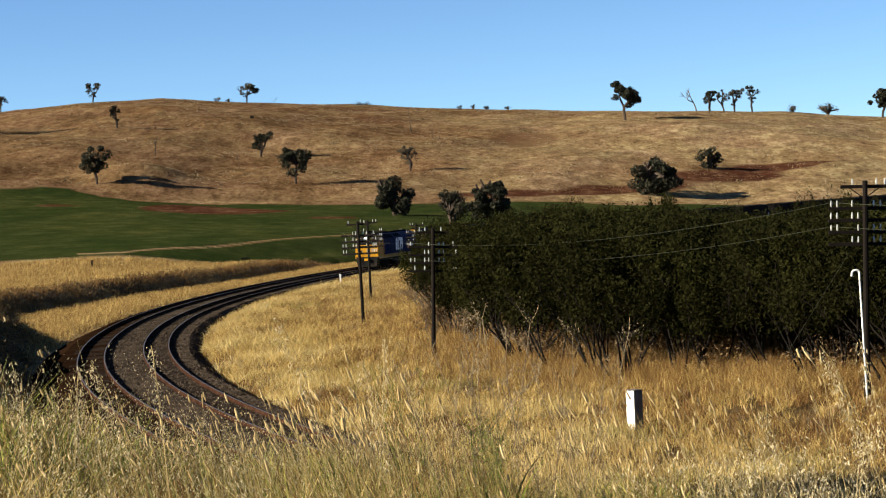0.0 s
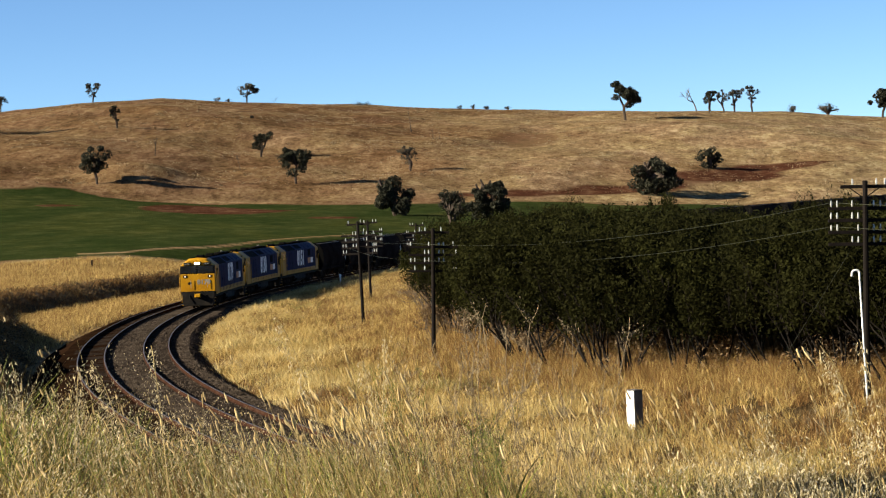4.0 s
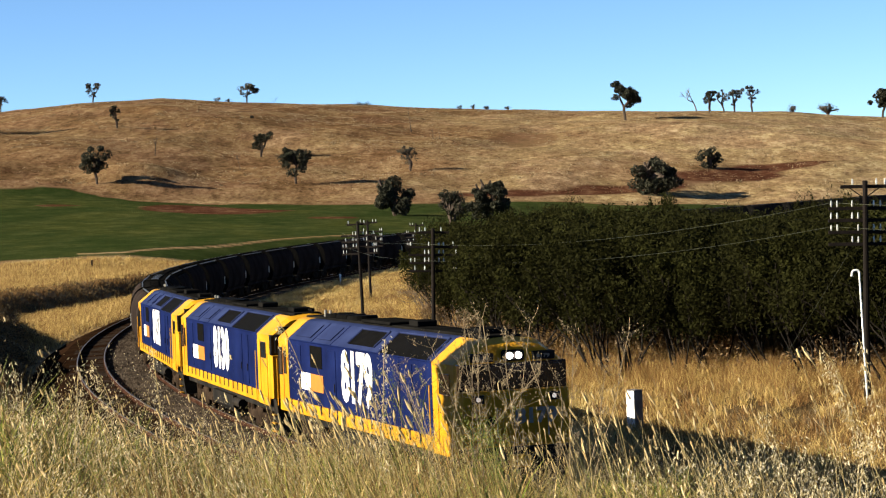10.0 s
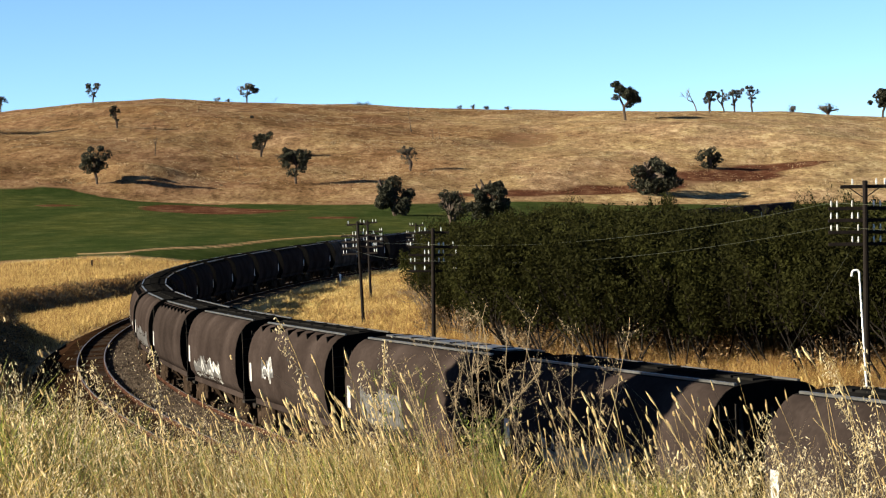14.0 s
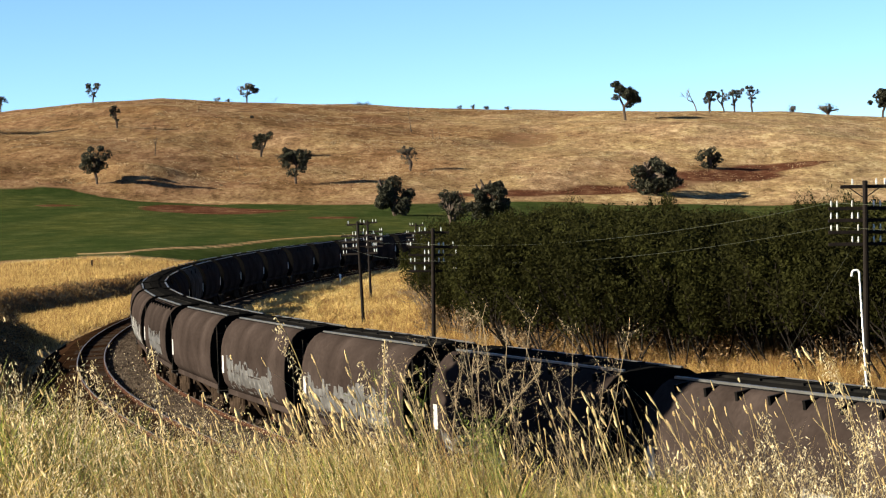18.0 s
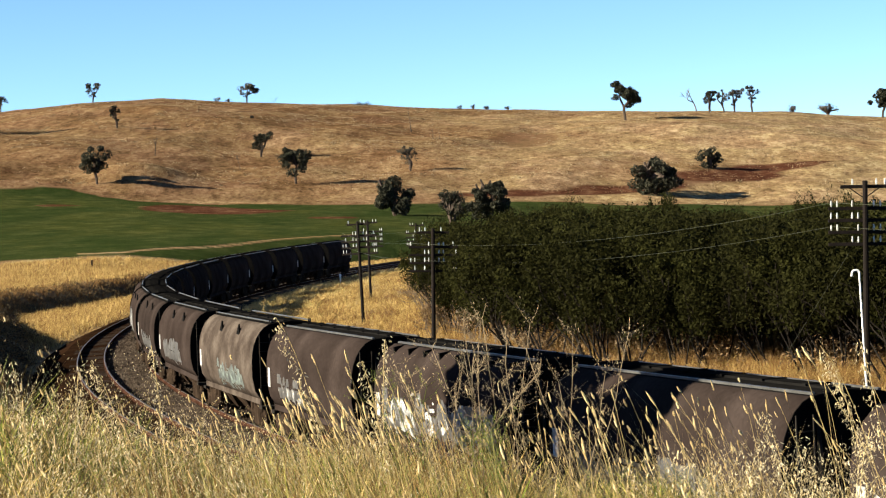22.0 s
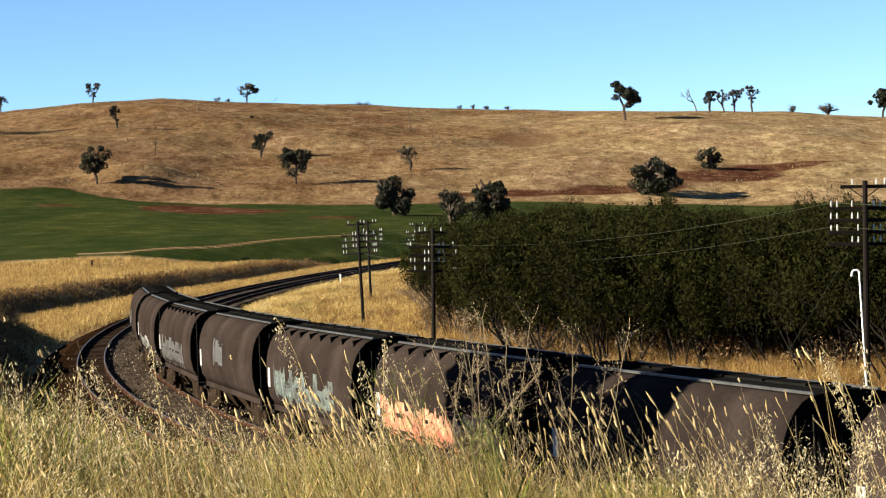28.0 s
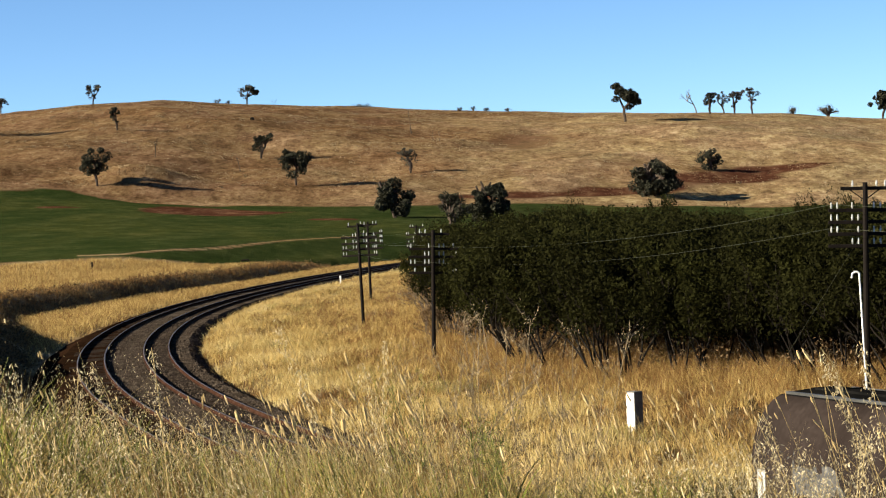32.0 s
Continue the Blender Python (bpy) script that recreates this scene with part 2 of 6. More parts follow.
def far_height(x, y):
    d = np.hypot(x, y)
    b = np.where(y > 5, x / np.maximum(y, 5), np.sign(x) * 9.0)        # bearing, as sideways over ahead
    near = np.interp(b, [-0.19, -0.12, -0.05, 0.0, 0.06, 0.19], [2.6, 2.4, 1.2, 0.2, -0.6, -1.0])
    foot = np.interp(b, [-0.4, -0.192, -0.143, -0.094, -0.02, 0.078, 0.192, 0.4], [17, 14.6, 12.2, 9.0, 6.2, 2.6, -0.6, -3])
    ridge = np.interp(b, [-0.4, -0.192, -0.155, -0.119, -0.082, -0.04, 0.004, 0.053, 0.102, 0.15, 0.192, 0.4],
                      [46, 55.6, 58.2, 58.5, 54.6, 51.2, 46.6, 42.5, 39.0, 35.7, 30.2, 20])
    t = np.clip((d - 270) / 350, 0, 1)
    z = near + (foot - near) * t ** 1.25
    t = np.clip((d - 620) / 450, 0, 1)
    z = np.where(d > 620, foot + (ridge - foot) * (t + 0.16 * np.sin(3.1416 * t)), z)
    z = np.where(d > 1070, ridge - (d - 1070) * 0.02 - ((d - 1070) / 600) ** 2 * 25, z)
    z = z + wave(x, y, 160, 3) * 2.0 * smooth(500, 720, d) * (1 - smooth(900, 1000, d)) + wave(x, y, 45, 4) * 0.8 * smooth(420, 700, d) * (1 - 0.7 * smooth(940, 1030, d))
    z = z + 4.4 * np.exp(-((x + 83) / 13) ** 2 - ((y - 648) / 20) ** 2)
    return np.maximum(z, -40)


def ground_z(x, y, detail=True):
    """The one ground: railway formation, cutting bank, the near rise, field and hills."""
    shape = np.shape(x)
    x, y = np.ravel(np.asarray(x, float)), np.ravel(np.asarray(y, float))
    s, o = line_coords(x, y)
    d = np.hypot(x, y)
    form = rail_z(s) - 0.72
    # bank on the outer side
    toe = np.interp(s, [-60, -21, 6, 27, 48, 80, 100, 117, 148, 320], [15.5, 15, 12.8, 14.4, 16.5, 18, 13.5, 9.6, 7.4, 7.3])
    high = np.interp(s, [-90, -21, 27, 80, 117, 150, 200, 300, 420], [0.4, 1.4, 1.9, 2.3, 3.2, 5.0, 7.2, 8.5, 8.5])
    bank = np.clip((o - toe + wave(x, y, 9, 5) * 0.5 * smooth(20, 60, d)) * np.interp(s, [200, 245], [0.62, 0.74]), 0, None)
    bank = np.where(bank > high * 0.7, high * (1 - 0.3 * np.exp(-(bank / high - 0.7) / 0.3)), bank)
    flat = 0.35 * smooth(7.0, 9.5, o)
    outer = form + flat + bank
    knoll = 6.42 - 0.15 * np.clip(x, -7, 0) - 0.05 * np.clip(x, 0, 14) - 0.14 * smooth(5.5, 8.5, y) * np.exp(-((x / np.maximum(y, 4) + 0.1) / 0.045) ** 2) - 0.165 * np.clip(y - 12, 0, 200) - 0.02 * np.clip(-y, 0, 120)
    cap = np.maximum(knoll, np.interp(y, [60, 105, 135], [-3, 0.6, 12]))
    outer = np.minimum(outer, np.maximum(cap, form + flat))
    # inner side: shallow cess, then the field
    inner = form + 0.5 * smooth(2.6, 6, -o) + 0.25 * smooth(8, 16, -o) + wave(x, y, 14, 6) * 0.14 * smooth(4, 8, -o)
    z = np.where(o > 2, outer, inner)
    far = far_height(x, y)
    w = np.where(o > 2, smooth(225, 300, d) * smooth(16, 34, o), smooth(280, 420, d) * smooth(8, 45, -o))
    w = np.where((y < 40) & (d > 60), smooth(60, 200, d) * smooth(25, 60, np.abs(o)) * 0.6, w)
    z = z * (1 - w) + far * w
    if detail:
        z = z + (wave(x, y, 2.5, 7) * 0.05 + wave(x, y, 1.1, 8) * 0.025) * smooth(7.2, 9, np.abs(o - 1.9) + 1.9) * (1 - smooth(200, 400, d))
    return z.reshape(shape)


# ---------------------------------------------------------------- mesh helpers
def mesh_of(name, verts, faces, mats=(), smooth_faces=False):
    me = bpy.data.meshes.new(name)
    me.from_pydata(verts.tolist() if hasattr(verts, "tolist") else verts, [], faces.tolist() if hasattr(faces, "tolist") else faces)
    for m in mats:
        me.materials.append(m)
    if smooth_faces:
        me.polygons.foreach_set("use_smooth", [True] * len(me.polygons))
    return me


def part(name, bm, mat, parent, label="", flat=True):
    """Links a bmesh as one mesh object under a thing or a part."""
    me = bpy.data.meshes.new(name)
    bmesh.ops.recalc_face_normals(bm, faces=bm.faces[:])
    bm.to_mesh(me)
    bm.free()
    me.materials.append(mat)
    if not flat:
        me.polygons.foreach_set("use_smooth", [True] * len(me.polygons))
    ob = new(name, me)
    ob.parent = parent
    if label:
        tagged(ob, label)
    return ob


def piece(name, me, parent, label=""):
    ob = new(name, me)
    ob.parent = parent
    if label:
        tagged(ob, label)
    return ob


def thing(name, label, category, group="", kind=""):
    return tagged(new(name), label, category, group, kind)


def box(bm, x0, x1, y0, y1, z0, z1, bevel=0.0):
    vs = [bm.verts.new(v) for v in ((x0, y0, z0), (x1, y0, z0), (x1, y1, z0), (x0, y1, z0), (x0, y0, z1), (x1, y0, z1), (x1, y1, z1), (x0, y1, z1))]
    fs = [bm.faces.new([vs[i] for i in q]) for q in ((3, 2, 1, 0), (4, 5, 6, 7), (0, 1, 5, 4), (1, 2, 6, 5), (2, 3, 7, 6), (3, 0, 4, 7))]
    if bevel:
        edges = list({e for f in fs for e in f.edges})
        bmesh.ops.bevel(bm, geom=edges, offset=bevel, segments=1, affect="EDGES")
    return bm


def boxed(*dims, bevel=0.0):
    return box(bmesh.new(), *dims, bevel=bevel)


def tube(bm, a, b, r0, r1=None, n=8, caps=True):
    """A tapered tube from a to b."""
    a, b = Vector(a), Vector(b)
    r1 = r0 if r1 is None else r1
    q = (b - a).to_track_quat("Z", "Y")
    rings = []
    for p, r in ((a, r0), (b, r1)):
        rings.append([bm.verts.new(p + q @ Vector((r * math.cos(6.2832 * i / n), r * math.sin(6.2832 * i / n), 0))) for i in range(n)])
    for i in range(n):
        bm.faces.new((rings[0][i], rings[0][(i + 1) % n], rings[1][(i + 1) % n], rings[1][i]))
    if caps:
        bm.faces.new(rings[0][::-1])
        bm.faces.new(rings[1])
    return bm


def loft(bm, stations, closed_ends=True):
    """Skins profiles: stations of (x, [(y, z), ...]), each profile a closed ring."""
    rings = [[bm.verts.new((x, y, z)) for y, z in prof] for x, prof in stations]
    n = len(rings[0])
    for a, b in zip(rings, rings[1:]):
        for i in range(n):
            bm.faces.new((a[i], a[(i + 1) % n], b[(i + 1) % n], b[i]))
    if closed_ends:
        bm.faces.new(rings[0][::-1])
        bm.faces.new(rings[-1])
    return bm


def slab(bm, pts, nrm, thick):
    """A flat polygon given thickness along a direction."""
    nrm = Vector(nrm) * thick
    lo = [bm.verts.new(p) for p in pts]
    hi = [bm.verts.new(Vector(p) + nrm) for p in pts]
    n = len(pts)
    bm.faces.new(hi)
    bm.faces.new(lo[::-1])
    for i in range(n):
        bm.faces.new((lo[i], lo[(i + 1) % n], hi[(i + 1) % n], hi[i]))
    return bm


# ---------------------------------------------------------------- the ground
def build_ground():
    fine = np.radians(np.arange(-13.2, 13.21, 0.12))
    rest = np.radians(np.concatenate([np.arange(14.5, 180, 5.0), np.arange(180, 345.6, 5.0)]))
    az = np.concatenate([fine, rest])
    r = [0.6]
    while r[-1] < 4200:
        v = r[-1]
        r.append(v + (0.5 if v < 24 else 1.0 if v < 60 else 1.3 if v < 290 else v * 0.013 if v < 1250 else v * 0.12))
    r = np.array(r)
    a, rr = np.meshgrid(az, r)
    x, y = rr * np.sin(a), rr * np.cos(a)
    z = ground_z(x, y)
    nr, na = x.shape
    verts = np.stack([x, y, z], -1).reshape(-1, 3)
    i = np.arange(nr * na).reshape(nr, na)
    j = np.roll(i, -1, axis=1)
    quads = np.stack([i[:-1], i[1:], j[1:], j[:-1]], -1).reshape(-1, 4)
    verts = np.vstack([verts, [[0, 0, float(ground_z(np.array([0.0]), np.array([0.0]))[0])]]])
    centre = len(verts) - 1
    faces = quads[:, ::-1].tolist() + [[int(i[0, k]), centre, int(j[0, k])] for k in range(na)]
    me = mesh_of("ground", verts, faces, [], True)
    # zones of the land: green crop, red soil, litter darkened with the shade under the standing grass
    xx, yy = verts[:, 0], verts[:, 1]
    s, o = line_coords(xx, yy)
    d = np.hypot(xx, yy)
    b = np.where(yy > 5, xx / np.maximum(yy, 5), 9 * np.sign(xx))
    edge = wave(xx, yy, 60, 21)
    start = np.interp(b, [-0.2, -0.1, -0.07, -0.04, 0.0, 0.05, 0.1], [283, 289, 306, 322, 338, 345, 345])
    stop = np.interp(b, [-0.2, -0.16, -0.13, -0.1, 0, 0.1, 0.2], [625, 628, 610, 600, 590, 560, 560])
    path = np.exp(-((d - np.interp(b, [-0.14, -0.1, -0.07, -0.04, -0.02], [297, 318, 345, 366, 372]) + edge * 2) / 4.2) ** 2) * (b > -0.16) * (b < -0.03)
    green = smooth(-6, 8, d - start + edge * 6) * (1 - smooth(-5, 5, d - stop + edge * 6)) * np.where(o > -6, 1, smooth(20, 30, -o)) * (1 - 0.68 * path)
    red = np.zeros_like(d)
    for cx, cy, rx, ry, tilt in ((-52, 524, 20, 36, 0), (-88, 533, 7, 10, 0), (26, 634, 34, 7, 6), (-22, 470, 6, 8, 0),
                                 (52, 648, 26, 13, 12), (82, 672, 26, 16, 22), (104, 696, 20, 14, 26), (-15, 880, 24, 30, 0), (30, 800, 18, 40, 0)):
        ca, sa = math.cos(radians(tilt)), math.sin(radians(tilt))
        u, v = ((xx - cx) * ca + (yy - cy) * sa) / rx, ((yy - cy) * ca - (xx - cx) * sa) / ry
        amount = 0.5 if cy > 790 else 1.0
        red = np.maximum(red, amount * (1 - smooth(0.55, 1.15, np.hypot(u, v) + edge * 0.14)))
    thatch_shade = np.where(o > 6, 0.85 * (d < 95), 0.55 + 0.3 * smooth(8, 18, -o)) * (1 - smooth(200, 270, d))
    tone = 0.4 + 0.42 * smooth(-0.03, 0.1, b) * smooth(500, 640, d) + 0.12 * wave(xx, yy, 150, 33) + 0.1 * wave(xx, yy, 34, 34) - 0.12 * smooth(860, 1000, d) + 0.3 * (d < 400)
    me.color_attributes.new("zone", "FLOAT_COLOR", "POINT")
    me.color_attributes["zone"].data.foreach_set("color", np.stack([green, red, thatch_shade, np.clip(tone, 0, 1)], -1).ravel())
    ob = tagged(new("ground", me), "dry grassy ground with a green crop field and bare brown hills", "ground", kind="structure")

    m = bpy.data.materials.new("grassland")
    m.use_nodes = True
    n, l = m.node_tree.nodes, m.node_tree.links
    bsdf = n["Principled BSDF"]
    bsdf.inputs["Roughness"].default_value = 0.95
    bsdf.inputs["Specular IOR Level"].default_value = 0.0
    tc = n.new("ShaderNodeTexCoord")

    def tex(scale, detail=8, stretch=(1, 1, 1), rough=0.6):
        mp = n.new("ShaderNodeMapping")
        mp.inputs["Scale"].default_value = stretch
        l.new(tc.outputs["Object"], mp.inputs[0])
        t = n.new("ShaderNodeTexNoise")
        t.inputs["Scale"].default_value, t.inputs["Detail"].default_value, t.inputs["Roughness"].default_value = scale, detail, rough
        l.new(mp.outputs[0], t.inputs[0])
        return t.outputs[0]

    def ramp(src, stops):
        c = n.new("ShaderNodeValToRGB")
        e = c.color_ramp.elements
        while len(e) < len(stops):
            e.new(0.5)
        for k, (p, col) in enumerate(stops):
            e[k].position, e[k].color = p, rgb(col)
        l.new(src, c.inputs[0])
        return c.outputs[0]

    def mix(f, a, b_, kind="MIX"):
        c = n.new("ShaderNodeMix")
        c.data_type, c.blend_type = "RGBA", kind
        if isinstance(f, float):
            c.inputs[0].default_value = f
        else:
            l.new(f, c.inputs[0])
        l.new(a, c.inputs[6])
        l.new(b_, c.inputs[7])
        return c.outputs[2]

    zone = n.new("ShaderNodeVertexColor")
    zone.layer_name = "zone"
    sep = n.new("ShaderNodeSeparateColor")
    l.new(zone.outputs[0], sep.inputs[0])
    broad, mid, fine_t = tex(0.018, 6), tex(0.2, 12, (1, 0.42, 1), 0.74), tex(0.8, 10, (1, 0.42, 1), 0.74)
    straw = ramp(mid, [(0.36, (0.125, 0.089, 0.058)), (0.46, (0.205, 0.151, 0.097)), (0.54, (0.262, 0.2, 0.13)), (0.63, (0.375, 0.31, 0.213))])
    tint = ramp(broad, [(0.35, (0.78, 0.7, 0.62)), (0.5, (0.9, 0.86, 0.8)), (0.68, (1.0, 0.98, 0.9))])
    base = mix(1.0, straw, tint, "MULTIPLY")
    tone_t = ramp(zone.outputs[1], [(0.1, (0.42, 0.33, 0.29)), (0.42, (0.66, 0.58, 0.54)), (0.85, (1.0, 1.0, 0.96))])
    base = mix(1.0, base, tone_t, "MULTIPLY")
    tuft = ramp(fine_t, [(0.34, (0.36, 0.28, 0.22)), (0.48, (0.85, 0.8, 0.74)), (0.64, (1.0, 1.0, 1.0))])
    base = mix(0.62, base, tuft, "MULTIPLY")
    olive = ramp(tex(0.028, 8, (1, 0.5, 1), 0.66), [(0.42, (1.0, 0.97, 0.97)), (0.52, (0.86, 0.88, 0.76)), (0.58, (0.97, 0.95, 0.88)), (0.68, (0.76, 0.68, 0.6))])
    base = mix(0.8, base, olive, "MULTIPLY")
    crop = ramp(mid, [(0.3, (0.0127, 0.0186, 0.00588)), (0.5, (0.0225, 0.0294, 0.00931)), (0.66, (0.0392, 0.0441, 0.0157)), (0.76, (0.0931, 0.0784, 0.0333))])
    lush = ramp(tex(0.045, 8, (1, 0.35, 1), 0.6), [(0.36, (0.72, 0.82, 0.75)), (0.5, (1.0, 1.0, 1.0)), (0.64, (1.4, 1.22, 1.1))])
    crop = mix(1.0, crop, lush, "MULTIPLY")
    soil = ramp(mid, [(0.3, (0.0255, 0.00977, 0.00595)), (0.52, (0.051, 0.0213, 0.0123)), (0.68, (0.128, 0.0723, 0.0391))])

    def ragged(chan):
        c = n.new("ShaderNodeMath")
        c.operation = "MULTIPLY_ADD"
        c.inputs[1].default_value = 0.9
        l.new(mid, c.inputs[0])
        c2 = n.new("ShaderNodeMath")
        c2.operation = "ADD"
        l.new(chan, c2.inputs[0])
        c2.inputs[1].default_value = -0.45
        l.new(c2.outputs[0], c.inputs[2])
        r_ = n.new("ShaderNodeMapRange")
        r_.inputs["From Min"].default_value, r_.inputs["From Max"].default_value = 0.35, 0.65
        l.new(c.outputs[0], r_.inputs[0])
        return r_.outputs[0]

    base = mix(ragged(sep.outputs[0]), base, crop)
    base = mix(ragged(sep.outputs[1]), base, soil)
    # the litter's dark brown also holds the shade between grass blades
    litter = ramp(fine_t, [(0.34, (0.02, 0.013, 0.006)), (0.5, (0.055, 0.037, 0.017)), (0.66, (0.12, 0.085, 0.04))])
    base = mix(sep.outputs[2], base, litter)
    l.new(base, bsdf.inputs["Base Color"])
    bp = n.new("ShaderNodeBump")
    bp.inputs["Strength"].default_value, bp.inputs["Distance"].default_value = 0.9, 0.5
    l.new(fine_t, bp.inputs["Height"])
    l.new(bp.outputs[0], bsdf.inputs["Normal"])
    me.materials.append(m)
    return ob


build_ground()


# ---------------------------------------------------------------- railway line
def sweep(profile, s0, s1, step, o, closed=True):
    """Skins a profile of (across, up) along the line."""
    ss = np.arange(s0, s1 + step / 2, step)
    verts = []
    for a, u in profile:
        x, y, z = on_line(ss, o + a, 0.0)
        verts.append(np.stack([x, y, z + u], -1))
    v = np.stack(verts, 1)
    n = len(profile)
    i = np.arange(len(ss) * n).reshape(len(ss), n)
    j = np.roll(i, -1, axis=1)
    f = np.stack([i[:-1], j[:-1], j[1:], i[1:]], -1)
    if not closed:
        f = f[:, :-1]
    return v.reshape(-1, 3), f.reshape(-1, 4)


RAIL_FOOT = [(-0.07, -0.17), (0.07, -0.17), (0.07, -0.155), (0.012, -0.13), (0.012, -0.045), (0.036, -0.03), (0.036, -0.006),
             (-0.036, -0.006), (-0.036, -0.03), (-0.012, -0.045), (-0.012, -0.13), (-0.07, -0.155)]
RAIL_HEAD = [(-0.034, -0.004), (0.034, -0.004), (0.03, 0.003), (-0.03, 0.003)]


def build_line(name, o, label):
    line = thing(name, label, "railway track", "two railway tracks", "structure")
    for a in (-0.7525, 0.7525):
        v, f = sweep(RAIL_FOOT, -420, 420, 2.0, o + a)
        rail = piece("rail", mesh_of("rail", v, f, [M_RAIL]), line, "rust brown steel rail")
        v, f = sweep(RAIL_HEAD, -420, 420, 2.0, o + a)
        piece("rail_head", mesh_of("rail_head", v, f, [M_RAILTOP]), rail, "worn bright running surface")
    verts, faces = [], []
    for k, s in enumerate(np.arange(-120, 330, 0.62)):
        x, y, z = on_line(s, o)
        h = float(np.interp(s, TS, TH)) + random.uniform(-0.01, 0.01)
        c, sn = math.cos(h), math.sin(h)
        top = -0.19 + random.uniform(-0.015, 0.008)
        base = len(verts)
        for dx, dy, dz in ((-.115, -1.22, -.14), (.115, -1.22, -.14), (.115, 1.22, -.14), (-.115, 1.22, -.14),
                           (-.105, -1.21, 0), (.105, -1.21, 0), (.105, 1.21, 0), (-.105, 1.21, 0)):
            verts.append((x + dx * c - dy * sn, y + dx * sn + dy * c, z + top + dz))
        faces += [[base + q for q in f] for f in ((4, 5, 6, 7), (0, 1, 5, 4), (1, 2, 6, 5), (2, 3, 7, 6), (3, 0, 4, 7))]
    piece("sleepers", mesh_of("sleepers", verts, faces, [M_SLEEPER]), line, "weathered sleepers sunk in ballast")
    return line


build_line("railway_track_1", 0.0, "curved railway track with rust brown rails in ballast")
build_line("railway_track_2", OUTER, "curved outer railway track with brown worn rails in ballast")


def build_ballast():
    prof = [(-2.95, -0.74), (-2.35, -0.42), (-1.95, -0.2), (-0.9, -0.185), (-0.6, -0.2), (0.6, -0.2), (0.9, -0.185), (1.9, -0.21), (OUTER - 1.7, -0.22),
            (OUTER - 0.9, -0.19), (OUTER - 0.6, -0.2), (OUTER + 0.6, -0.2), (OUTER + 0.9, -0.185), (OUTER + 1.85, -0.22), (OUTER + 2.5, -0.5), (OUTER + 3.3, -0.74)]
    v, f = sweep(prof, -420, 420, 1.0, 0.0, False)
    v[:, 2] += np.random.RandomState(3).uniform(-0.025, 0.025, len(v))
    me = mesh_of("ballast_bed", v, f, [M_BALLAST, M_BEDDARK, M_BEDRED])
    # clean stone between the tracks, oil in the inner one, rust in and beside the outer one
    zones = [0, 0, 0, 1, 1, 1, 0, 0, 0, 2, 2, 2, 2, 2, 2]
    me.polygons.foreach_set("material_index", [zones[q % 15] for q in range(len(me.polygons))])
    bed = tagged(new("ballast_bed", me), "bed of grey brown crushed stone ballast under the tracks", "ballast", kind="structure")
    # loose stones along the nearer stretch
    r = np.random.RandomState(4)
    n = 26000
    s, o = r.uniform(95, 235, n), r.uniform(-2.7, OUTER - .8, n)
    px, pu = [p[0] for p in prof], [p[1] for p in prof]
    x, y, z = on_line(s, o)
    z = z + np.interp(o, px, pu)
    size = r.uniform(0.03, 0.075, n)
    base = np.array([(1, 0, 0), (-0.5, 0.87, 0), (-0.5, -0.87, 0), (0, 0, 0.9), (0.2, 0.1, -0.6)])
    yaw = r.uniform(0, 6.283, n)
    c, sn = np.cos(yaw)[:, None], np.sin(yaw)[:, None]
    bx, by, bz = base[:, 0][None] * r.uniform(0.7, 1.3, (n, 5)), base[:, 1][None] * r.uniform(0.7, 1.3, (n, 5)), base[:, 2][None] * r.uniform(0.6, 1.2, (n, 5))
    v = np.stack([x[:, None] + (bx * c - by * sn) * size[:, None], y[:, None] + (bx * sn + by * c) * size[:, None], z[:, None] + bz * size[:, None]], -1)
    f = np.array([(0, 1, 3), (1, 2, 3), (2, 0, 3), (1, 0, 4), (2, 1, 4), (0, 2, 4)])
    faces = (f[None] + (np.arange(n) * 5)[:, None, None]).reshape(-1, 3)
    tagged(piece("ballast_stones", mesh_of("ballast_stones", v.reshape(-1, 3), faces, [M_STONE]), bed), kind="stuff")


build_ballast()


# ---------------------------------------------------------------- the train
def body_profile(w, z0, zs, zr, wr, crown=0.06):
    """Loco body section: upright sides, a slope to a narrower roof."""
    return [(-w, z0), (w, z0), (w, zs), (wr + 0.03, zr - 0.04), (wr - 0.1, zr), (0, zr + crown), (-wr + 0.1, zr), (-wr - 0.03, zr - 0.04), (-w, zs)]


def wheelset(parent, x):
    bm = bmesh.new()
    tube(bm, (x, -0.7, 0.46), (x, 0.7, 0.46), 0.09, n=8)
    for side in (-1, 1):
        tube(bm, (x, side * 0.68, 0.46), (x, side * 0.82, 0.46), 0.47, 0.455, n=20)
        tube(bm, (x, side * 0.82, 0.46), (x, side * 0.9, 0.46), 0.2, 0.15, n=10)
    return part("wheelset", bm, M_UNDER, parent, "dusty steel wheels on an axle")


